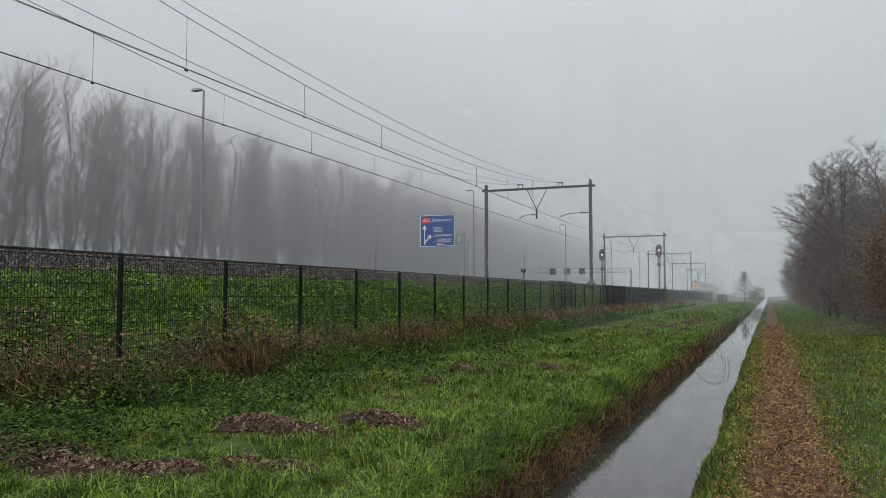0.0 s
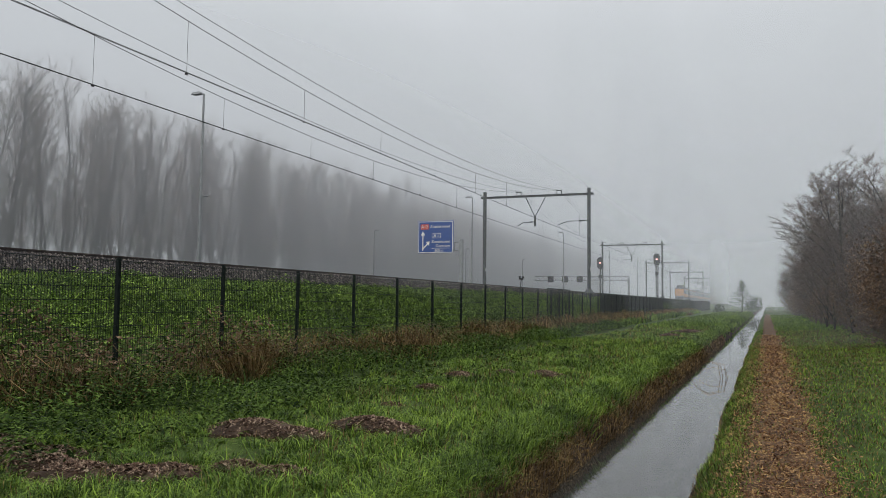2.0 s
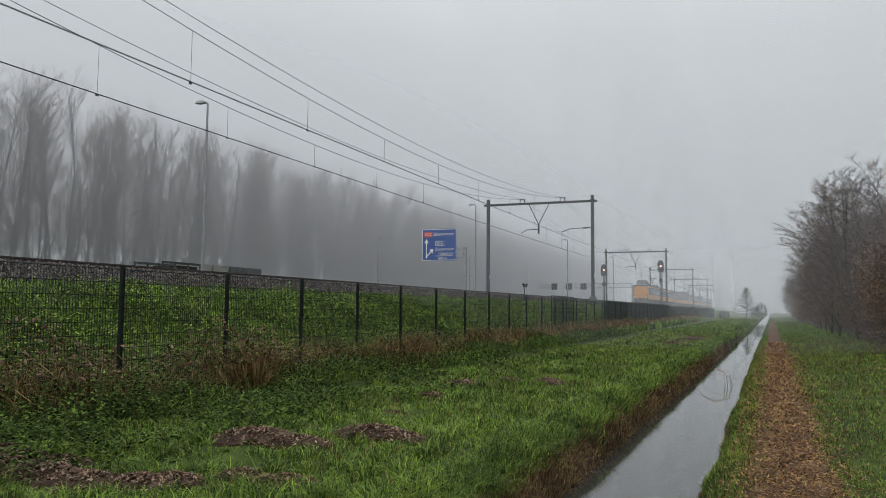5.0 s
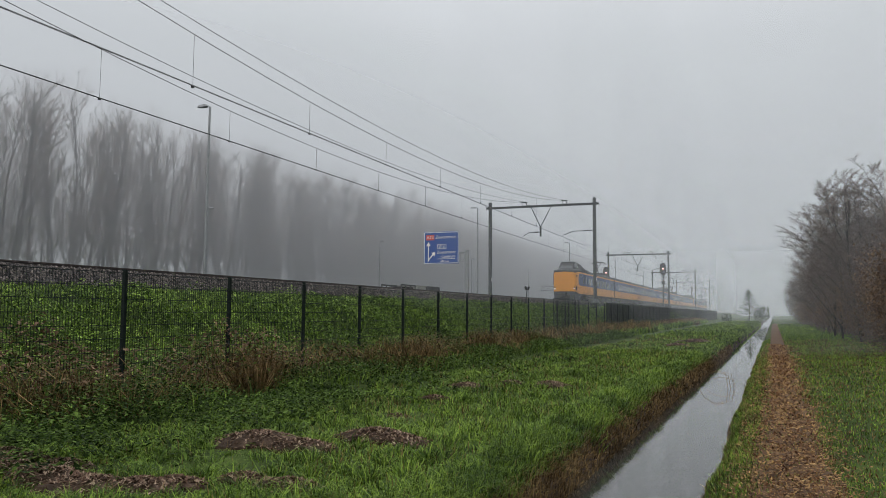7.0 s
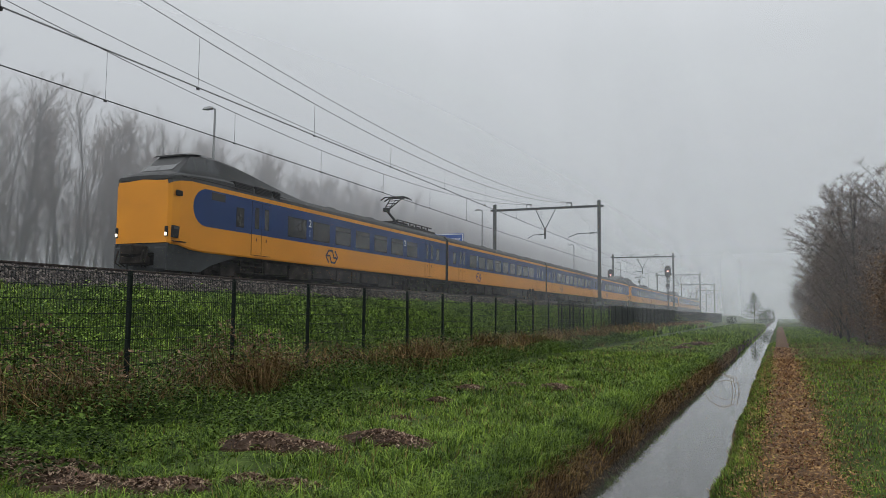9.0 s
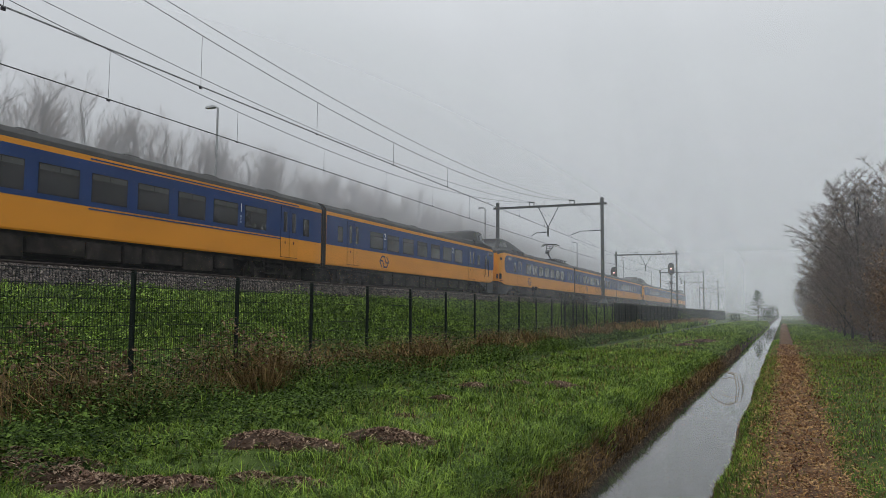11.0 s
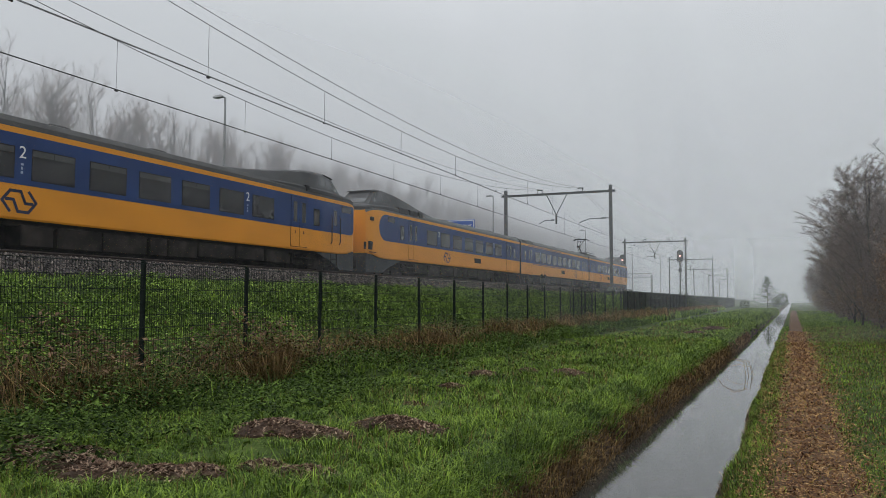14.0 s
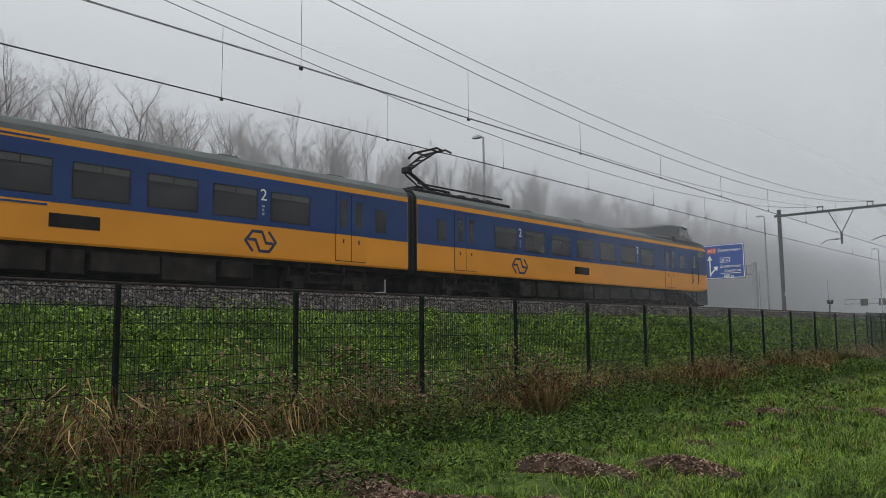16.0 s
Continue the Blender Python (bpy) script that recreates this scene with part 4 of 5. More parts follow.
def build_car(train, m, place, first, panto, grille):
    nose = place != "mid"
    body = link("car_body", M[("nose" if nose else "mid") + ("_light" if grille else "")], train, m, "yellow and blue driving coach with a raised cab" if nose else "yellow and blue passenger coach")
    kind = "n" if nose else "m"
    for side in (1, -1):
        link("blue_band", M[f"blue_{kind}{1 if side > 0 else 2}"], body)

        def put(name, key, y, w, z, proud=0.458, label=""):
            me = M[key] if isinstance(key, str) else key
            return link(name, me, body, on_side(side, y if side > 0 else y + w, z, proud), label)

        start = 7.6 if nose else 4.2
        doors = (5.0, BODY - 3.4) if nose else (2.0, BODY - 3.4)
        for y in doors:
            put("door", "door", y, 0.675, 1.1)
            put("door", "door", y + 0.675, 0.675, 1.1)
        count = 7 if nose else 9
        pitch = (BODY - 4.0 - start) / count
        for i in range(count):
            put("window", "win" if i not in (0, 1) or first else "wide", start + i * pitch, 1.5, 2.26)
        if nose:
            put("window", "small", 4.0, 0.5, 2.3)
        put("window", "small", BODY - 1.6, 0.5, 2.3)
        if not nose:
            put("window", "small", 0.9, 0.5, 2.3)
        for y, c in ((start + pitch - 0.25, digit("1" if first == "front" else "2")), (start + (count - 1) * pitch - 0.25, digit("1" if first == "rear" else "2"))):
            link("class_number", c, body, (pose(1.462, y, 3.02, 90, 0, 90) if side > 0 else pose(-1.462, y, 3.02, 90, 0, -90)), "white class number")
            put("pictogram", "marks", y - 0.05, 0.1, 2.42)
        logo_y = {"front": 8.6 if panto == 1 else 10.7 if grille else 11.4, "rear": 19.7}.get(place, BODY - 6.3 if first == "front" else 6.2)
        link("logo", M["logo"], body, on_side(side, logo_y, 1.62, 0.452), "dark blue logo of plain bars")
        if grille:
            put("grille", "grille", {"front": 15.6, "rear": 14.2}.get(place, BODY - 12.4), 1.25, 1.5, 0.45)
        if first:
            s = Shape()
            x0, x1 = sorted((side * 1.455, side * 1.462))
            a, b = (2.0, 13.5) if first == "front" else (12.0, BODY - 2.0)
            for z in (3.60, 2.00):
                part("class_stripe", Shape().box(x0, a, z, x1, b, z + 0.05), BLUE, body)
        if nose and side > 0:
            x0, x1 = 1.36, 1.445
            part("marker_window", Shape().box(x0, 0.62, 3.08, x1, 0.98, 3.30, 0, 0.04), BLACK, body)
            h = Shape()
            h.loft([[(x, y, z) for y, z in ((0.52, 1.55), (0.80, 1.52), (0.86, 1.95), (0.54, 1.98))] for x in (1.33, 1.43)], caps=True)
            hl = part("headlight_housing", h, BLACK, body)
            part("lens", Shape().box(1.431, 0.56, 1.84, 1.437, 0.82, 1.95, bevel=0.002), GLASSUP, hl, "pale lamp glass")
            part("side_strip", Shape().box(1.40, 0.5, 1.38, 1.45, 1.2, 1.42), BLACK, body)
            part("destination_display", Shape().box(1.455, 2.5, 3.18, 1.464, 3.3, 3.48), GLASS, body)
        elif nose:
            part("destination_display", Shape().box(-1.464, 1.05, 3.18, -1.455, 2.0, 3.48), GLASS, body)
            part("crew_door", Shape().box(-1.466, 2.32, 1.2, -1.456, 2.86, 2.1, 0).box(-1.466, 2.32, 2.1, -1.456, 2.86, 3.4, 1).box(-1.468, 2.44, 2.45, -1.462, 2.74, 3.2, 2), [YELLOW, BLUE, GLASS], body)
            for y in (2.2, 2.98):
                part("handrail", Shape().tube([(-1.46, y, 1.55), (-1.53, y, 1.65), (-1.53, y, 2.85), (-1.46, y, 2.95)], 0.025, 6), BLACK, body)
            part("step", Shape().box(-1.44, 2.3, 0.45, -1.25, 2.9, 0.5).box(-1.44, 2.3, 0.78, -1.25, 2.9, 0.83).box(-1.42, 2.3, 0.45, -1.36, 2.34, 1.12).box(-1.42, 2.86, 0.45, -1.36, 2.9, 1.12), UNDER, body)
        if nose:
            x0, x1 = sorted((side * 1.10, side * 1.24))
            hl = part("headlight", Shape().box(x0, 0.43, 1.56, x1, 0.50, 1.94, bevel=0.02), BLACK, body, "headlight")
            x0, x1 = sorted((side * 1.12, side * 1.22))
            part("lens", Shape().box(x0, 0.42, 1.60, x1, 0.431, 1.72), LAMP if panto == 3 else GLASSUP, hl, "headlight glass")
    for y in (4.0 if nose else 3.4, BODY - 3.4):
        bg_ = link("bogie", M["bogie"], body, pose(0, y, 0))
        for dy in (-1.25, 1.25):
            for x, r in ((0.68, 0), (-0.68, 180)):
                link("wheel", M["wheel"], body, pose(x, y + dy, 0.46, 0, 0, r))
    link("underframe", M[f"under_{kind}"], body)
    if nose:
        link("driver_cab", M["cab"], body)
        for pane in M["cabglass"]:
            link("cab_window", pane, body)
        s = Shape()
        s.loft([[(-1.2, 0.5, z), (-1.34, 0.72, z), (-1.36, 3.0, z), (1.36, 3.0, z), (1.34, 0.72, z), (1.2, 0.5, z)] for z in (1.0, 1.36)], caps=True)
        for k in (-1, 1):
            side_of = [(0.46, 0.34), (0.46, 1.34), (1.3, 1.29), (2.5, 1.12), (4.3, 1.12), (3.9, 1.0), (2.6, 0.62), (2.0, 0.33)]
            rings = [[(k * x * (0.90 if y < 0.5 else 1.0), y, z) for y, z in side_of] for x in (1.30, 1.40)]
            s.loft(rings if k > 0 else rings[::-1], caps=True)
            x0, x1 = sorted((k * 0.62, k * 1.24))
            s.box(x0, 0.44, 0.36, x1, 0.54, 1.2, 0, 0.04)
        s.box(-1.1, 0.5, 0.30, 1.1, 0.62, 0.52, 0, 0.04)
        part("front_skirt", s, SKIRT, body)
        s = Shape().box(-0.3, -0.25, 0.85, 0.3, 0.6, 1.25, 0, 0.05).box(-0.45, -0.05, 0.55, 0.45, 0.5, 0.85, 0, 0.04)
        for x in (-0.7, -0.5, 0.5, 0.7):
            s.tube([(x, 0.1, 1.05), (x, -0.02, 0.6), (x * 0.8, 0.15, 0.45)], 0.03, 6)
        part("coupler", s, UNDER, body, "dark automatic coupler")
        for q, w in ((3.9, 1.2), (5.25, 1.15), (6.55, 0.5)):
            g = part("roof_louvre", Shape().box(1.05, q, 3.80, 1.425, q + w, 4.16, 0, 0.03), BLACK, body)
            for z in np.arange(3.84, 4.1, 0.06):
                part("slat", Shape().box(1.424, q + 0.05, z, 1.435, q + w - 0.05, z + 0.025), CABGREY, g)
        part("roof_vent", Shape().box(-1.425, 4.8, 3.84, -1.05, 5.1, 4.14, 0, 0.03), BLACK, body)
    if first == "front":
        for k in (-1, 1):
            x0, x1 = sorted((k * 1.1, k * 1.44))
            g = part("roof_louvre", Shape().box(x0, 0.5, 3.80, x1, 3.6, 4.0, 0, 0.03), BLACK, body)
            x0, x1 = sorted((k * 1.438, k * 1.452))
            for z in np.arange(3.82, 3.97, 0.045):
                part("slat", Shape().box(x0, 0.55, z, x1, 3.55, z + 0.02), ROOFC, g)
    gear = (BODY - 6.4, BODY - 0.5) if panto else None
    for y in np.arange(13.2 if nose else 2.0, BODY - (6.8 if panto else 1.0), 4.3):
        link("roof_vent", M["vent"], body, pose(0, y, 4.22))
    if panto:
        roof_gear(body, *gear)
        pantograph(body, BODY - 1.9 if panto == 2 else BODY - 5.0, -1 if panto == 2 else 1)
    return body


def bellows(train, y):
    s = Shape()
    for k in range(5):
        a = 0.0 if k % 2 else -0.06
        d = 0.09
        s.loft([[(x * (1 + a / 2), y + k * d + q, z) for x, z in section(1.36, 1.0, 3.7, 4.15)] for q in (0, d)], caps=True)
    part("gangway_bellows", s, BLACK, train)


def build_train(cars, label):
    t = thing("train_set", label, "train", "coupled train sets")
    y = 0.0
    for i, (kind, first, panto, grille) in enumerate(cars):
        length = {"front": FRONT_CAR, "mid": MID_CAR, "rear": REAR_CAR}[kind]
        stretch = Matrix.Diagonal((1, (length - 0.45) / BODY, 1, 1))
        here = pose(0, y + length - 0.45, 0, 0, 0, 180) if kind == "rear" else pose(0, y, 0)
        build_car(t, here @ stretch, kind, first, panto, grille)
        y += length
        if i < len(cars) - 1:
            bellows(t, y - 0.45)
    return t


train_a = build_train([("front", False, 3, False), ("mid", False, 0, False), ("mid", "rear", 0, False), ("rear", False, 0, False)], "yellow and blue four-coach electric train running on the far track")
train_b = build_train([("front", False, 1, False), ("mid", "rear", 0, False), ("rear", False, 0, False)], "yellow and blue three-coach electric train coupled behind the first")
train_c = build_train([("front", False, 0, True), ("mid", "front", 0, True), ("rear", False, 2, True)], "yellow and blue three-coach electric train at the rear of the formation")
# ---------------------------------------------------------------- trees
def grow(seed, height, fan=0.35, twigs=5, spread=0.35, up=0.75, levels=4, trunk=0.22, kids=7, first=0.18, cone=0.75, reach=0.42, bough=0.33):
    """Trunk and branches of a bare tree, as two lists of tapered limbs (points, radii)."""
    r = random.Random(seed)
    limbs = [[], []]

    def branch(p, d, length, rad, level):
        pts, q, dirn = [p.copy()], p.copy(), d.copy()
        steps = 6 if level == 0 else (4 if level == 1 else 1)
        for i in range(steps):
            dirn = (dirn + Vector((r.gauss(0, 1), r.gauss(0, 1), r.gauss(0, 1))) * (0.05 if level == 0 else 0.17) + Vector((0, 0, up * 0.10 * (level > 0)))).normalized()
            q = q + dirn * (length / steps)
            pts.append(q.copy())
        limbs[0 if level == 0 else 1].append((pts, rad, max(rad * 0.2, 0.007), level))
        if level >= levels:
            return
        n = kids * 3 if level == 0 else (kids if level == 1 else twigs)
        for i in range(n):
            k = (first + (1 - first) * (i + r.random()) / n) if level == 0 else 0.2 + 0.8 * (i + r.random()) / n
            j = min(int(k * steps), steps - 1)
            base = pts[j].lerp(pts[j + 1], k * steps - j)
            a = r.uniform(0, 6.283)
            side = Vector((math.cos(a), math.sin(a), 0))
            nd = (dirn if level else Vector((0, 0, 1))) * up + side * (spread + fan * (level > 0)) * 1.3
            ln = length * (reach * (1.15 - cone * k) if level == 0 else 0.42 * r.uniform(0.6, 1.1))
            branch(base, nd.normalized(), ln, max(rad * (bough if level == 0 else 0.5), 0.008), level + 1)

    branch(Vector((0, 0, -0.3)), Vector((0, 0, 1)), height, trunk, 0)
    return limbs


def limb_mesh(name, limbs, mat, sides=(7, 4, 3, 3, 3, 3), thick=1.0):
    v, f = [], []
    finest = max(b[3] for b in limbs)
    for k, (pts, r0, r1, level) in enumerate(limbs):
        n = sides[level]
        o = len(v)
        if level == finest and level > 1:
            # the finest twigs are single slivers
            p, e = pts[0], pts[-1]
            d = (e - p).normalized()
            a = d.cross(Vector((math.cos(2.4 * k), math.sin(2.4 * k), 0.3))).normalized() * r0 * thick * 1.2
            v += [tuple(p - a), tuple(p + a), tuple(e)]
            f.append((o, o + 1, o + 2))
            continue
        for i, p in enumerate(pts):
            d = (pts[min(i + 1, len(pts) - 1)] - pts[max(i - 1, 0)]).normalized()
            a = d.cross(Vector((0.3, 0.2, 1)) if abs(d.z) < 0.95 else Vector((1, 0, 0))).normalized()
            b = d.cross(a)
            q = (r0 + (r1 - r0) * i / (len(pts) - 1)) * thick
            v += [tuple(p + (a * math.cos(w) + b * math.sin(w)) * q) for w in (2 * math.pi * j / n for j in range(n))]
        for i in range(len(pts) - 1):
            for j in range(n):
                k = (j + 1) % n
                f.append((o + i * n + j, o + i * n + k, o + (i + 1) * n + k, o + (i + 1) * n + j))
    return mesh_of(name, v, f, mat)


def bare_tree(name, label, seed, height, mat=TWIG, group="", thick=1.0, **kw):
    t = thing(name, label, "tree", group)
    limbs = grow(seed, height, **kw)
    link("trunk", limb_mesh("trunk", limbs[0], BARK), t)
    crown = link("crown", limb_mesh("crown", [b for b in limbs[1] if b[3] > 1], mat, thick=thick), t)
    link("boughs", limb_mesh("boughs", [b for b in limbs[1] if b[3] == 1], BARK), crown)
    return t


def wood():
    kw = dict(spread=0.46, up=1.0, fan=0.25, first=0.10, cone=0.66, reach=0.35, levels=3, bough=0.28)
    near = [bare_tree("poplar", "bare grey poplar in a dense row in fog", 20 + i, 19.4, TWIG, "trees beyond the motorway", thick=0.50, kids=12, twigs=10, trunk=0.14, **kw) for i in range(6)]
    far = [bare_tree("poplar", "bare grey poplar in a dense row in thick fog", 30 + i, 19.8, TWIG, "trees beyond the motorway", thick=0.62, kids=10, twigs=9, trunk=0.16, **kw) for i in range(3)]
    r = random.Random(3)
    used = set()
    for row, x in enumerate((-62.0, -65.6, -69.6)):
        y = 1.0 + row * 1.1
        while y < (360, 330, 230)[row]:
            m = pose(x + r.uniform(-1.3, 1.3), y, 0.25, r.uniform(-3, 3), r.uniform(-3, 3), r.uniform(0, 360))
            k = r.uniform(0.95, 1.05) * (1 + 0.05 * min(max((y - 30) / 40, 0), 1))
            pool = near if y < (115 if row == 0 else 60) else far
            proto = pool[0]
            pool.append(pool.pop(0))
            if r.random() < 0.4:
                pool.insert(1, pool.pop())
            if proto.name in used:
                proto = copy_thing(proto, m)
            else:
                used.add(proto.name)
                proto.matrix_basis = m
            proto.scale = (k, k, k * r.uniform(0.94, 1.05))
            y += r.uniform(1.5, 2.7) * (1 + y / 320) * (1.7 if row == 2 and y < 60 else 1)
    s = thing("undergrowth_shrub", "grey leafless undergrowth below the poplars", "shrub", "undergrowth of the wood")
    limbs = grow(91, 3.6, spread=0.8, up=0.8, levels=3, trunk=0.03, kids=7, twigs=7, first=0.02)
    link("stem", limb_mesh("stem", limbs[0] + limbs[1], TWIG, thick=0.8), s)
    y, first = 3.0, True
    while y < 220:
        m = pose(-60.8 + r.uniform(-1.5, 1.5), y, 0.2, 0, 0, r.uniform(0, 360))
        t = s if first else copy_thing(s, m)
        s.matrix_basis = m if first else s.matrix_basis
        first = False
        k = r.uniform(0.7, 1.4)
        t.scale = (k, k, k)
        y += r.uniform(1.0, 2.4) * (1 if y < 120 else 2)


wood()


def leaf_cloud(centre, size, n, leaf, mat, name):
    """Small leaves in an uneven cloud."""
    p = rng.normal(0, 1, (n, 3))
    p /= np.linalg.norm(p, axis=1)[:, None] + 1e-9
    p *= rng.uniform(0.35, 1.0, n)[:, None] ** 0.6
    lumps = 0.75 + 0.35 * np.sin(3.1 * p[:, 0] + 1) * np.cos(2.7 * p[:, 1] + 3 * p[:, 2])
    p = p * lumps[:, None] * np.array(size) + np.array(centre)
    d = rng.normal(0, 1, (n, 3))
    d *= (leaf * rng.uniform(0.6, 1.3, n) / np.linalg.norm(d, axis=1))[:, None]
    return scatter_mesh(name, p, d, rng.uniform(0.25, 0.4, n) * leaf, mat, 0.1)


def right_wood():
    kw = dict(trunk=0.07, first=0.04, cone=0.42)
    a = [bare_tree("alder", "bare brown alder at the field edge in fog", 50 + i, 7.4, TWIGRED, "trees along the path", thick=0.75, spread=0.6, up=1.0, fan=0.3, levels=4, twigs=8, kids=8, reach=0.46, **kw) for i in range(3)]
    b = [bare_tree("alder", "bare grey alder further along the path in fog", 60 + i, 7.4, TWIGRED, "trees along the path", thick=1.3, spread=0.6, up=1.0, fan=0.3, levels=3, twigs=11, kids=9, reach=0.5, **kw) for i in range(2)]
    used = set()
    r = random.Random(9)
    spots = []
    for y in np.arange(36, 200, 4.4):
        spots.append((5.6 + 0.016 * y + r.uniform(-0.4, 0.8), y, r.uniform(0.78, 0.95)))
        if y < 80:
            spots.append((8.6 + r.uniform(-0.4, 0.9), y + 2.5, r.uniform(0.88, 1.0)))
            spots.append((11.2 + r.uniform(-0.4, 0.9), y + 1.0, r.uniform(0.92, 1.04)))
    spots += [(4.9, 44, 0.92), (4.6, 50, 1.0), (4.8, 57, 1.02), (5.1, 65, 1.0), (5.6, 76, 0.98), (6.6, 41, 0.95), (6.0, 90, 0.98), (6.6, 104, 0.95)]
    for x, y, k in spots:
        m = pose(x, y, 0.1, r.uniform(-5, 5), r.uniform(-9, 2), r.uniform(0, 360))
        pool = a if y < 62 else b
        t = pool[0]
        pool.append(pool.pop(0))
        if t.name in used:
            t = copy_thing(t, m)
        else:
            used.add(t.name)
            t.matrix_basis = m
        t.scale = (k * r.uniform(0.95, 1.2), k * r.uniform(0.95, 1.2), k)
    # brown thicket under the trees
    s = thing("thicket", "brown leafless shrub with withered leaves", "shrub", "shrubs along the path")
    limbs = grow(77, 3.0, spread=0.9, up=0.7, levels=4, twigs=6, trunk=0.03, kids=7, first=0.02)
    link("stem", limb_mesh("stem", limbs[0] + limbs[1], TWIGRED, thick=0.6), s)
    link("foliage", leaf_cloud((0, 0, 1.5), (1.9, 1.9, 1.7), 3800, 0.055, DEADLEAF, "foliage"), s)
    first = True
    y = 22.0
    while y < 130:
        for dx in (0.0, 1.9):
            x = 4.75 + 0.014 * y + dx + r.uniform(-0.4, 0.5) + (0.8 if y < 27 else 0)
            m = pose(x, y + r.uniform(-0.8, 0.8), 0.1, 0, 0, r.uniform(0, 360))
            k = r.uniform(0.95, 1.35) * (1.0 + 0.3 * (dx > 1))
            if first:
                s.matrix_basis, t, first = m, s, False
            else:
                t = copy_thing(s, m)
            t.scale = (k, k, k * r.uniform(0.9, 1.3))
        y += 2.2 if y < 60 else 4.5
    # some withered leaves still hang in the crowns
    c = thing("leafy_branch", "thin drooping branches with a few withered leaves", "branches", m=pose(7.6, 40.5, 6.0))
    link("foliage", leaf_cloud((0, 0, 1.0), (2.3, 3.0, 2.1), 1500, 0.075, DEADLEAF, "foliage"), c)


right_wood()


def conifer():
    t = thing("conifer", "dark sparse conifer standing alone in fog", "tree", m=pose(-1.3, 166, 0.1))
    part("trunk", Shape().tube([(0, 0, -0.2), (0.1, 0, 3), (0, 0, 6.5)], 0.12, 7, r_end=0.03), BARK, t)
    p, d = [], []
    r = random.Random(4)
    for i in range(34):
        z = 1.2 + 5.0 * (i / 34)
        ln = 3.0 * (1 - i / 37) * r.uniform(0.6, 1.1)
        a = i * 2.4
        for q in np.linspace(0.15, 1, 18):
            for _ in range(7):
                p.append((ln * q * math.cos(a) + r.gauss(0, 0.12), ln * q * math.sin(a) + r.gauss(0, 0.12), z + 0.15 * q * ln * 0.3 + r.gauss(0, 0.06)))
                d.append((r.gauss(0, 0.12), r.gauss(0, 0.12), r.gauss(0, 0.08)))
    link("crown", scatter_mesh("crown", np.array(p), np.array(d), np.full(len(p), 0.05), CONIFER), t)
    b = thing("bush", "low dark bush at the end of the verge", "shrub", m=pose(-4.8, 140, 0.0))
    link("foliage", leaf_cloud((0, 0, 0.9), (1.6, 1.6, 1.1), 900, 0.14, CONIFER, "foliage"), b)
    for x, y, k in ((1.3, 172, 1.3), (0.2, 168, 1.0)):
        c = copy_thing(b, pose(x, y, 0))
        c.scale = (k, k, k * 1.5)


conifer()


# ---------------------------------------------------------------- lorry on the motorway
def build_lorry():
    """A lorry 10.4 m long, its nose at the origin, driving towards +y."""
    s = thing("lorry", "dark grey lorry with two pale hoppers on its bed", "lorry", m=pose(-35.0, -38.0, 0.32))
    part("chassis", Shape().box(-0.5, -10.3, 0.75, 0.5, -0.6, 1.0, bevel=0.02).box(-1.2, -10.4, 1.0, 1.2, -3.8, 1.25, bevel=0.02), UNDER, s)
    cab = part("cab", Shape().box(-1.22, -2.3, 0.5, 1.22, 0.0, 3.3, bevel=0.12), ROOFC, s, "grey lorry cab")
    part("windscreen", Shape().box(-1.1, 0.0, 1.9, 1.1, 0.02, 2.9, bevel=0.008), GLASS, cab)
    for x in (-1.235, 1.215):
        part("side_window", Shape().box(x, -1.5, 1.9, x + 0.02, -0.4, 2.8, bevel=0.008), GLASS, cab)
    part("body", Shape().box(-1.25, -3.75, 1.0, 1.25, -2.4, 4.05, bevel=0.04).box(-1.25, -2.42, 3.3, 1.25, -0.1, 4.05, bevel=0.06), ROOF, s, "dark grey box over the cab")
    part("jib", Shape().tube([(0.3, -0.3, 3.85), (0.3, 0.75, 3.8)], 0.05, 6), GALV, s)
    for y0, y1, k in ((-5.55, -3.85, 0.28), (-6.55, -5.65, 0.12)):
        h = Shape()
        h.add([(x * q, y, z) for z, q, a, b in ((1.25, 0.7, y0 + k + 0.1, y1 - k), (4.05, 1.2, y0, y1)) for x, y in ((-1, a), (1, a), (1, b), (-1, b))],
              [(0, 3, 2, 1), (4, 5, 6, 7), (0, 1, 5, 4), (1, 2, 6, 5), (2, 3, 7, 6), (3, 0, 4, 7)])
        part("hopper", h, CONCRETE, s, "pale tapered hopper")
    for y in (-6.8, -8.0, -9.2, -10.3):
        for x in (-1.15, 1.07):
            part("post", Shape().box(x, y - 0.05, 1.25, x + 0.08, y + 0.05, 3.9), STEEL, s)
    for x in (-1.15, 1.07):
        part("rail", Shape().box(x - 0.01, -10.36, 3.9, x + 0.09, -6.7, 4.05, bevel=0.01), STEEL, s)
    part("crate", Shape().box(-1.0, -8.9, 1.26, 1.0, -6.95, 3.85, bevel=0.04), UNDER, s, "dark crate behind the hoppers")
    for y in (-1.3, -7.2, -8.5, -9.6):
        for x in (-1.22, 0.92):
            w = part("wheel", Shape().tube([(x, y, 0.5), (x + 0.3, y, 0.5)], 0.5, 18), BLACK, s)
            part("rim", Shape().tube([(x - 0.01, y, 0.5), (x + 0.31, y, 0.5)], 0.26, 12), GALV, w)
    return s


lorry = build_lorry()


# ---------------------------------------------------------------- upright sheets standing in for fog haze
FOG = 0.0062


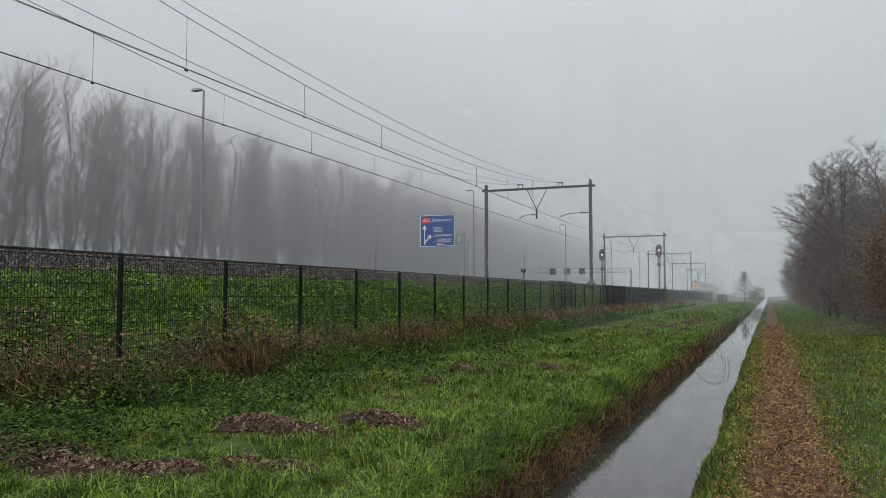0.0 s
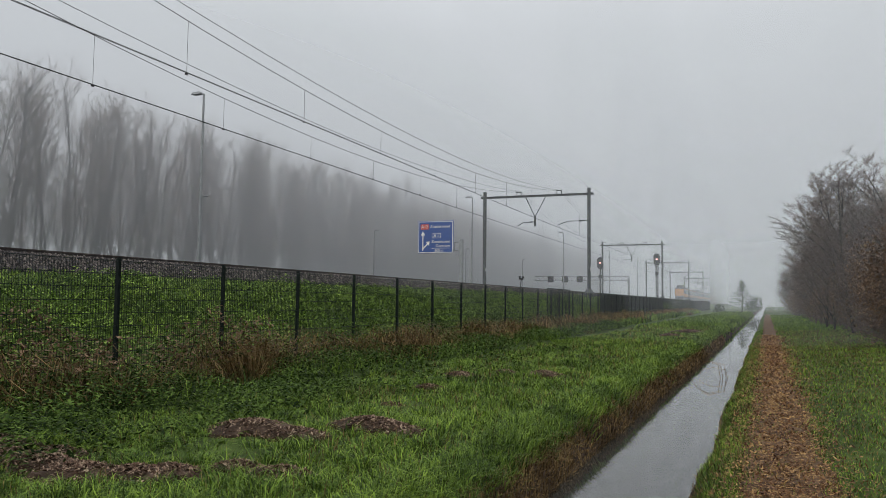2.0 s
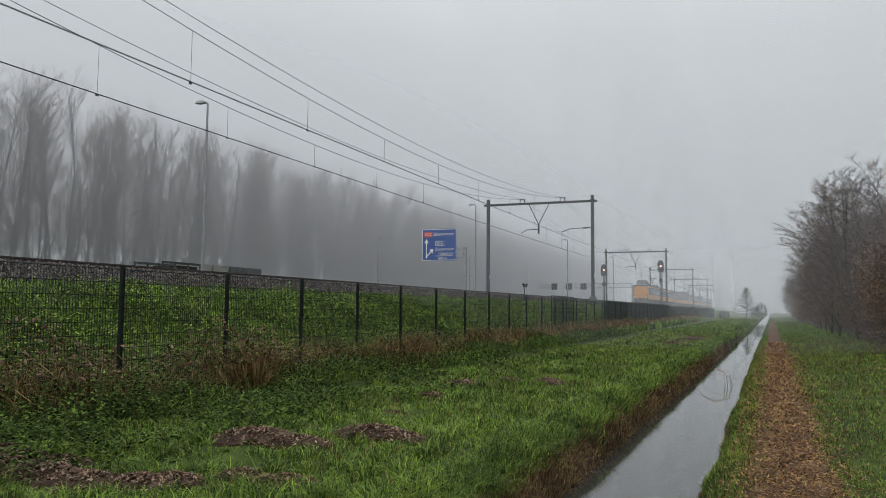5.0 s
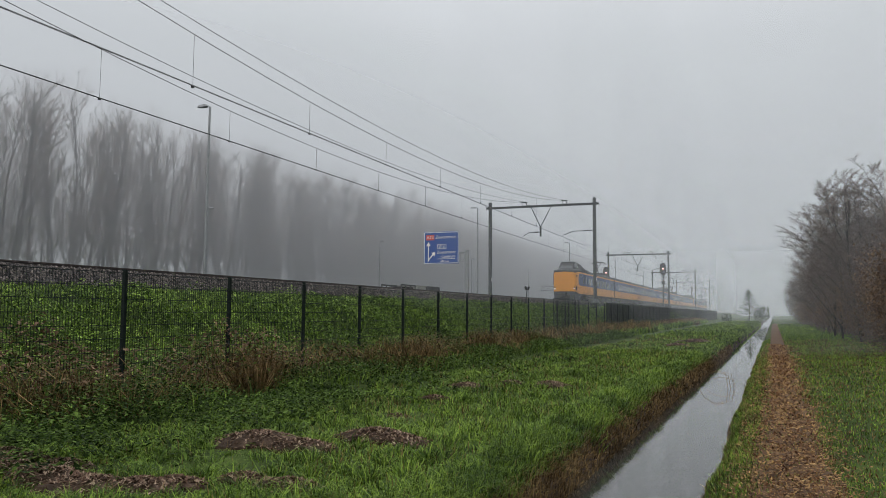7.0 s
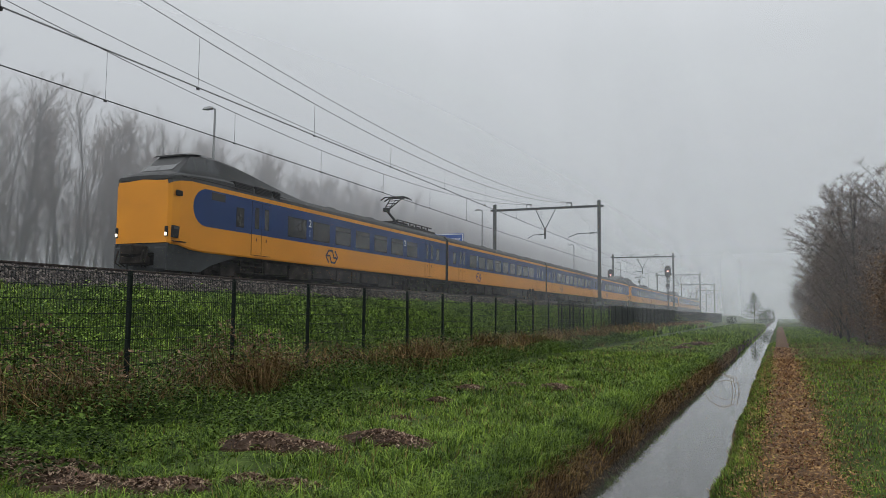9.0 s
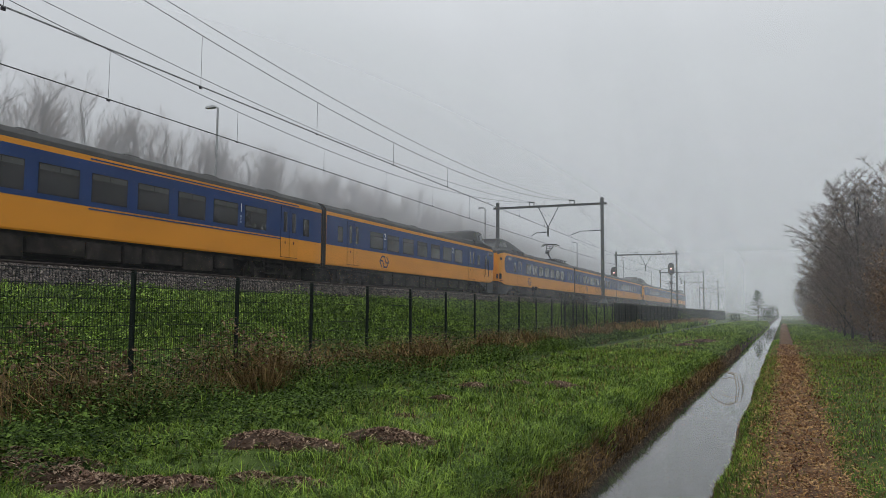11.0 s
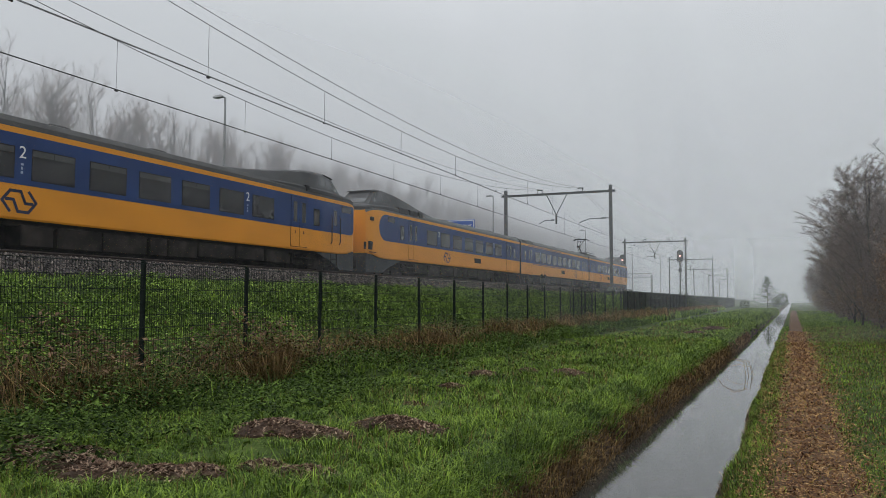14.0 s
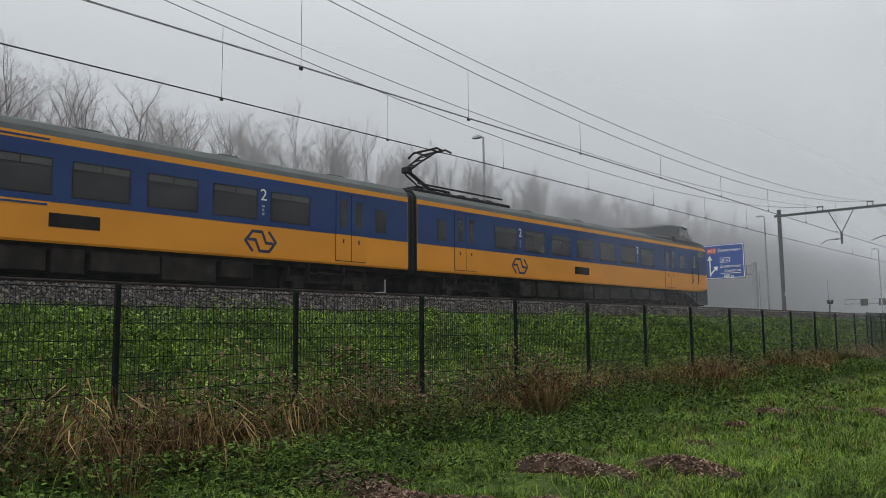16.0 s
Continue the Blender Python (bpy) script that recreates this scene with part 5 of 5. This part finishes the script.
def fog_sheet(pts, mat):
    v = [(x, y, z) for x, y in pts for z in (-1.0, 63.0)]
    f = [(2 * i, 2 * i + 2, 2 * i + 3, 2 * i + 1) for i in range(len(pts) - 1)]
    tagged(link("fog_bank", mesh_of("fog_bank", v, f, mat)), "thin pale upright sheet standing in for fog haze", "fog", "fog banks", "structure")


# two lengthwise sheets put haze over the train and the wood
fog_sheet([(-13.4, y) for y in (-40, 0, 60, 150, 300, 600)], fog_sheet_material("fog_by_line", FOG, 0.16))
fog_sheet([(-55.0, y) for y in (-40, 0, 60, 150, 300, 600)], fog_sheet_material("fog_by_wood", FOG, 0.72))
# cross sheets, each denser than the one before, imitate haze growing with distance
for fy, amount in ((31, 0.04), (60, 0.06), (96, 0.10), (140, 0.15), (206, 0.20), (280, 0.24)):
    fog_sheet([(x, fy) for x in (-25.1, -20, 0, 20, 60, 120)], fog_sheet_material("fog_over_line", FOG, amount, (-25.0, -21.0)))
# a faint sheet that imitates haze before the trees along the path
fog_sheet([(x, 34) for x in (0.5, 6, 20, 60)], fog_sheet_material("fog_by_path", FOG, 0.08, (1.0, 5.0)))
# nearly opaque end sheet, imitating the haze that closes the view
fog_sheet([(x, 600) for x in (-60, -30, 0, 100, 400)], fog_sheet_material("fog_far", FOG, 0.9, (-900.0, -800.0)))


# ---------------------------------------------------------------- grass, weeds and mud
def stuff(name, me, label, category):
    return tagged(link(name, me), label, category, kind="stuff")


def patchy(x, y, s=0.55, q=0.0):
    return 0.5 + 0.25 * (np.sin(s * 2.1 * x + 1.1 * s * y + q) + np.sin(1.7 * s * y - 0.9 * s * x + 2 * q + 1)) * (0.7 + 0.3 * np.sin(3.3 * s * (x + y)))


MOUNDS = [(-5.26, 14.17, 0.26), (-4.58, 14.95, 0.16), (-3.83, 15.12, 0.32), (-4.91, 11.76, 0.15), (-5.16, 7.28, 0.40), (-4.53, 7.15, 0.26), (-4.04, 7.93, 0.32), (-3.68, 7.75, 0.26),
          (-5.69, 4.93, 0.30), (-5.1, 4.83, 0.30), (-4.64, 4.97, 0.22), (-4.5, 5.2, 0.18), (-4.16, 5.66, 0.15), (-3.65, 5.56, 0.20), (-2.78, 40.2, 0.6), (-3.3, 36.0, 0.4),
          (-4.73, 9.97, 0.14), (-6.2, 4.9, 0.30), (-6.5, 5.2, 0.28), (-5.9, 5.3, 0.2)]


def clear_of_mounds(x, y):
    ok = np.ones(len(x), bool)
    for mx, my, mr in MOUNDS:
        ok &= ((x - mx) ** 2 + (y - my) ** 2) > (mr * 1.0) ** 2 * rng.uniform(0.6, 1.2, len(x))
    return ok


def lawn(name, n, u0, u1, y0, y1, length, width, mat, label, power=1.0, skew=SKEW, lean=0.45, bend=0.25, patch=None, lift=0.0):
    """Blades over a strip of ground, thinning out and growing coarser with the distance."""
    k = rng.uniform(0, 1, n)
    y = y0 + (y1 - y0) * k ** power if power != 0 else (y0 + 2) * ((y1 + 2) / (y0 + 2)) ** k - 2
    x = rng.uniform(u0, u1, n) + skew * y
    if patch is not None:
        keep = patchy(x, y, *patch) > rng.uniform(0, 1, n)
        x, y = x[keep], y[keep]
    keep = clear_of_mounds(x, y)
    x, y = x[keep], y[keep]
    n = len(x)
    z = ground_z(x, y) + bumps(x, y) - 0.01 + lift
    far = 1 + np.clip(y - 8, 0, 60) / 14
    ln = rng.uniform(*length, n) * (0.7 + 0.6 * patchy(x, y, 1.3, 2.0)) * (1 + 0.12 * (far - 1))
    a = rng.uniform(0, 6.283, n)
    r = np.abs(rng.normal(0, lean, n))
    d = np.stack([np.cos(a) * r, np.sin(a) * r, np.ones(n)], 1)
    d *= (ln / np.linalg.norm(d, axis=1))[:, None]
    return stuff(name, scatter_mesh(name, np.stack([x, y, z], 1), d, rng.uniform(0.7, 1.3, n) * width * far, mat, bend), label, "grass")


lawn("grass_field", 170000, -6.9, -2.4, 2.2, 60, (0.04, 0.13), 0.0040, BLADE, "lush wet green grass of the verge", 0, bend=0.7, lean=1.0)
lawn("grass_far", 22000, -7.2, -2.15, 45, 150, (0.10, 0.2), 0.007, BLADE, "green grass of the verge further off", 0.8)
lawn("grass_straw", 14000, -6.9, -2.3, 2.2, 50, (0.08, 0.2), 0.003, STRAW, "withered blades among the grass", 0, patch=(0.8, 1.0))
lawn("grass_bank", 42000, -2.78, -2.31, 2.2, 60, (0.10, 0.26), 0.004, BLADE, "long grass hanging over the ditch edge", 0, lean=0.9, bend=0.7)
lawn("bank_straw", 24000, -2.38, -2.10, 2.2, 45, (0.05, 0.18), 0.004, STRAW, "dead brown grass on the ditch bank", 0, lean=0.8, bend=0.8)
lawn("verge_grass", 32000, -0.70, -0.24, 2.0, 50, (0.03, 0.10), 0.0035, BLADE, "short grass between path and ditch", 0, lean=0.8)
lawn("verge_straw", 9000, -0.74, -0.2, 2.0, 40, (0.04, 0.12), 0.003, STRAW, "withered grass on the ditch edge", 0, lean=0.9)
lawn("path_verge_grass", 62000, 0.42, 4.8, 3.0, 120, (0.03, 0.085), 0.0045, BLADE, "short grass beside the path", 0, lean=0.8)
lawn("path_verge_straw", 24000, 0.40, 4.8, 3.0, 50, (0.03, 0.08), 0.004, STRAW, "dead leaves and stalks in the grass", 0, lean=1.2)
lawn("path_edge_grass", 9000, -0.34, -0.08, 2.0, 30, (0.03, 0.08), 0.0032, BLADE, "grass growing into the path edge", 0, lean=0.9, patch=(1.6, 0.7), lift=0.015)
lawn("path_stubble", 7000, -0.3, 0.55, 1.8, 14, (0.02, 0.06), 0.0028, STRAW, "yellowed grass on the path", 0, lean=1.4, lift=0.02)
lawn("path_grass", 9000, -0.3, 0.7, 1.8, 22, (0.02, 0.06), 0.003, BLADE, "sparse grass growing through the path", 0, lean=1.2, patch=(1.9, 3.0), lift=0.02)
lawn("path_litter", 22000, 0.45, 4.6, 3.0, 50, (0.02, 0.06), 0.007, DEADLEAF, "fallen dead leaves in the grass beside the path", 0, lean=2.2)
lawn("embankment_grass", 75000, -15.1, -11.2, -3.0, 140, (0.09, 0.24), 0.0065, BLADE, "rank green grass on the railway embankment", 1.5, 0.0, lean=0.9, bend=0.6)
lawn("embankment_top_grass", 30000, -15.15, -13.7, -3.0, 120, (0.08, 0.2), 0.008, BLADE, "bright green grass at the foot of the ballast", 1.5, 0.0, lean=0.9, bend=0.6)
lawn("fence_straw", 5000, -9.9, -7.9, -4.0, 130, (0.3, 0.75), 0.0042, STRAW, "tall dry grass along the fence", 0.75, 0.0, lean=0.25, bend=0.35, patch=(0.8, 0.4))
lawn("fence_grass", 40000, -9.4, -7.2, -4.0, 130, (0.2, 0.5), 0.006, BLADE, "tall green grass along the fence", 0.75, 0.0, lean=0.4, bend=0.5, patch=(0.7, 2.4))


def tussocks():
    """Clumps of arching dry grass along the fence."""
    pts, dirs, wid = [], [], []
    for _ in range(900):
        cy = -5 + 135 * rng.uniform() ** 1.6
        cx = rng.normal(-8.55, 0.45)
        if patchy(np.array(cx), np.array(cy), 0.9, 0.2) < rng.uniform(0.22, 0.82):
            continue
        n = int(rng.uniform(60, 190))
        h = rng.uniform(0.45, 1.3)
        a = rng.uniform(0, 6.283, n)
        q = np.abs(rng.normal(0, 0.17, n))
        x, y = cx + q * np.cos(a), cy + q * np.sin(a)
        r = np.abs(rng.normal(0.34, 0.28, n))
        d = np.stack([np.cos(a) * r, np.sin(a) * r, np.ones(n)], 1)
        d *= (h * rng.uniform(0.5, 1.15, n) / np.linalg.norm(d, axis=1))[:, None]
        pts.append(np.stack([x, y, ground_z(x, y) - 0.02], 1))
        dirs.append(d)
        wid.append(rng.uniform(0.7, 1.3, n) * 0.0042 * (1 + max(cy - 8, 0) / 30))
    me = scatter_mesh("dry_tussocks", np.concatenate(pts), np.concatenate(dirs), np.concatenate(wid), STRAW, 0.75)
    stuff("dry_tussocks", me, "clumps of tall withered grass at the fence", "grass")


tussocks()


def drooping_stalks():
    """Withered broad blades that hang over from bent stalks along the fence."""
    pts, dirs, wid = [], [], []
    for _ in range(70):
        cy = -1.5 + 62 * rng.uniform() ** 1.4
        cx = rng.normal(-8.15, 0.3)
        n, top = int(rng.uniform(30, 80)), rng.uniform(0.45, 1.15)
        a = rng.uniform(0, 6.283, n)
        q = np.abs(rng.normal(0.0, 0.25, n))
        x, y = cx + q * np.cos(a), cy + 2.6 * q * np.sin(a)
        z = ground_z(x, y) + top * rng.uniform(0.45, 1.0, n)
        r = rng.uniform(0.2, 0.9, n)
        d = np.stack([np.cos(a) * r, np.sin(a) * r, rng.uniform(-1.0, -0.2, n)], 1)
        d *= (rng.uniform(0.25, 0.6, n) / np.linalg.norm(d, axis=1))[:, None]
        pts.append(np.stack([x, y, z], 1))
        dirs.append(d)
        wid.append(rng.uniform(0.0035, 0.009, n) * (1 + max(cy - 8, 0) / 40))
        # the stalks that carry them
        m = 9
        b = rng.uniform(0, 6.283, m)
        fx, fy = cx + 0.12 * np.cos(b), cy + 0.12 * np.sin(b)
        pts.append(np.stack([fx, fy, ground_z(fx, fy) - 0.02], 1))
        dirs.append(np.stack([0.25 * np.cos(b), 0.25 * np.sin(b), np.full(m, top)], 1))
        wid.append(np.full(m, 0.005))
    me = scatter_mesh("drooping_stalks", np.concatenate(pts), np.concatenate(dirs), np.concatenate(wid), STRAW, 0.3)
    stuff("drooping_stalks", me, "withered drooping stalks and blades hanging over the nettles", "grass")


drooping_stalks()


def tufts():
    """Longer tufts standing out of the verge grass."""
    pts, dirs, wid = [], [], []
    for _ in range(1500):
        cy = 3.0 * (40 / 3.0) ** rng.uniform() - 0.5
        cx = rng.uniform(-7.2, -2.3) + SKEW * cy
        if not clear_of_mounds(np.array([cx]), np.array([cy]))[0]:
            continue
        n, h = int(rng.uniform(30, 90)), rng.uniform(0.09, 0.24)
        a = rng.uniform(0, 6.283, n)
        q = np.abs(rng.normal(0, 0.07, n))
        x, y = cx + q * np.cos(a), cy + q * np.sin(a)
        r = np.abs(rng.normal(0.7, 0.5, n))
        d = np.stack([np.cos(a) * r, np.sin(a) * r, np.ones(n)], 1)
        d *= (h * rng.uniform(0.6, 1.2, n) / np.linalg.norm(d, axis=1))[:, None]
        pts.append(np.stack([x, y, ground_z(x, y) + bumps(x, y) - 0.01], 1))
        dirs.append(d)
        wid.append(rng.uniform(0.7, 1.3, n) * 0.0042 * (1 + max(cy - 8, 0) / 16))
    me = scatter_mesh("grass_tufts", np.concatenate(pts), np.concatenate(dirs), np.concatenate(wid), BLADE, 0.55)
    stuff("grass_tufts", me, "longer tufts of wet grass in the verge", "grass")


tufts()


def leafy(name, n, x0, x1, y0, y1, height, leaf, mat, label, patch, power=0.8):
    """Low leafy weeds: leaves at all heights over the ground, in clumps."""
    y = y0 + (y1 - y0) * rng.uniform(0, 1, n) ** power
    x = rng.uniform(x0, x1, n)
    c = patchy(x, y, *patch)
    keep = c > rng.uniform(0, 0.9, n)
    x, y, c = x[keep], y[keep], c[keep]
    n = len(x)
    z = ground_z(x, y) + bumps(x, y) + rng.uniform(0.02, 1, n) ** 0.6 * height * (0.3 + c)
    d = rng.normal(0, 1, (n, 3))
    d[:, 2] = d[:, 2] * 0.4
    d *= (leaf * rng.uniform(0.6, 1.4, n) / np.linalg.norm(d, axis=1))[:, None]
    stuff(name, scatter_mesh(name, np.stack([x, y, z], 1), d, rng.uniform(0.22, 0.38, n) * leaf, mat, 0.25), label, "weeds")


leafy("embankment_weeds", 220000, -14.0, -9.0, -3, 90, 0.5, 0.072, HERB, "low green bramble and nettle on the embankment", (0.9, 0.3), 1.5)
leafy("fence_nettles", 45000, -9.7, -7.7, -3, 70, 0.95, 0.065, WEED, "tall dark green nettles growing through the fence", (1.2, 2.2), 1.4)
leafy("fence_weeds", 110000, -8.6, -6.6, -3, 48, 0.48, 0.055, WEED, "green nettles in front of the fence", (0.8, 1.7))
leafy("withered_weeds", 40000, -9.9, -7.9, -2, 60, 0.75, 0.06, DEADLEAF, "withered brown weeds at the fence", (0.9, 4.0))
leafy("tall_withered_weeds", 15000, -9.6, -7.9, -5, 13, 1.15, 0.07, DEADLEAF, "tall withered stalks and leaves at the fence", (1.1, 1.2), 1.0)
leafy("corner_weeds", 36000, -8.2, -5.5, 2.2, 12, 0.24, 0.05, WEED, "dense dark nettles at the field edge", (0.9, 3.0), 1.0)
leafy("broad_weeds", 9000, -7.6, -5.0, 1, 24, 0.12, 0.085, WEED, "broad-leaved weeds in the grass", (1.1, 5.0))


def mound(x, y, r):
    """A low heap of dug soil and matted leaves, with crumbs on it."""
    rr = random.Random(int(1000 * (x * x + y)))
    c = Shape()
    v, f = [(0, 0, r * 0.26)], []
    n, m = 26, 7
    for i in range(1, m + 1):
        q = i / m
        for j in range(n):
            a = 2 * math.pi * j / n
            e = 1 + 0.25 * math.sin(3 * a + x) + 0.15 * math.sin(7 * a + y)
            h = r * 0.26 * (1 - q ** 1.6) + rr.uniform(-0.025, 0.025) * (q < 1)
            v.append((r * q * e * 1.3 * math.cos(a), r * q * e * math.sin(a), h if i < m else -0.08))
    f += [(0, 1 + j, 1 + (j + 1) % n) for j in range(n)]
    for i in range(m - 1):
        o = 1 + i * n
        f += [(o + j, o + n + j, o + n + (j + 1) % n, o + (j + 1) % n) for j in range(n)]
    c.add(v, f)
    for _ in range(int(2600 * r)):
        a, q, e = rr.uniform(0, 6.28), rr.uniform(0.05, 1.08) * r, rr.uniform(0.008, 0.036)
        px, py, pz = q * 1.3 * math.cos(a), q * math.sin(a), max(r * 0.26 * (1 - (q / r) ** 1.6), 0) + 0.012
        w = rr.uniform(0, 6.28)
        dx, dy = math.cos(w), math.sin(w)
        c.add([(px - e * dx, py - e * dy, pz), (px + 0.4 * e * dy, py - 0.4 * e * dx, pz + 0.01), (px + e * dx, py + e * dy, pz + rr.uniform(0, 0.03)), (px - 0.4 * e * dy, py + 0.4 * e * dx, pz + 0.012)],
              [(0, 1, 2, 3)], 1 if rr.random() < 0.85 else 0)
    ob = link("molehill", c.mesh("molehill", [MUD, LITTER]), None, pose(x, y, float(ground_z(x, y) + bumps(np.array(x), np.array(y))) + 0.02))
    tagged(ob, "low brown heap of soil and matted leaves in the grass", "molehill", "molehills")


for mound_at in MOUNDS:
    mound(mound_at[0], mound_at[1], mound_at[2] * 1.12)


def chips():
    n = 48000
    y = 4.0 * (42 / 4.0) ** rng.uniform(0, 1, n) - 1.0
    x = np.clip(rng.normal(0.12, 0.27, n), -0.45, 0.85) + SKEW * y
    d = rng.normal(0, 1, (n, 3))
    d[:, 2] = np.abs(d[:, 2]) * 0.25
    far = 1 + np.clip(y - 6, 0, 40) / 20
    d *= (rng.uniform(0.016, 0.055, n) * far / np.linalg.norm(d, axis=1))[:, None]
    z = ground_z(x, y) + rng.uniform(0.012, 0.05, n)
    stuff("mulch_chips", scatter_mesh("mulch_chips", np.stack([x, y, z], 1), d, rng.uniform(0.004, 0.012, n) * far, CHIP, 0.2), "loose shredded stalks and dead leaves on the path", "mulch")


chips()


def reeds():
    s = thing("reed_clump", "broken brown reeds standing in the ditch", "reeds", m=pose(-0.95, 22.2, WATER_Z))
    r = random.Random(2)
    for i in range(4):
        x, y, h = r.uniform(-0.1, 0.25), r.uniform(-0.3, 0.3), r.uniform(0.25, 0.55)
        k = r.uniform(0.5, 1.0) * (1.0 if i < 3 else 0.4)
        part("reed", Shape().tube([(x + 0.2, y, -0.3), (x + 0.1, y, h * 0.8), (x - 0.4 * k, y, h), (x - 0.9 * k, y + 0.1, h * 0.72), (x - 1.1 * k, y + 0.1, h * 0.25)], 0.006, 4, r_end=0.003), STRAW, s)


reeds()


# ---------------------------------------------------------------- what moves
def motions():
    speed, front = 34.2, 21.27
    set_a, set_b = FRONT_CAR + 2 * MID_CAR + REAR_CAR, FRONT_CAR + MID_CAR + REAR_CAR
    for t_set, offset in ((train_a, 0.0), (train_b, set_a), (train_c, set_a + set_b)):
        walk(t_set, [(t, pose(FAR_TRACK, front - speed * (t - 9.0) + offset, RAIL_Z)) for t in range(0, 17)])
    walk(lorry, [(t, pose(-35.0, 34.1 + 17.15 * (t - 4.2), 0.32)) for t in range(0, 17)])


motions()
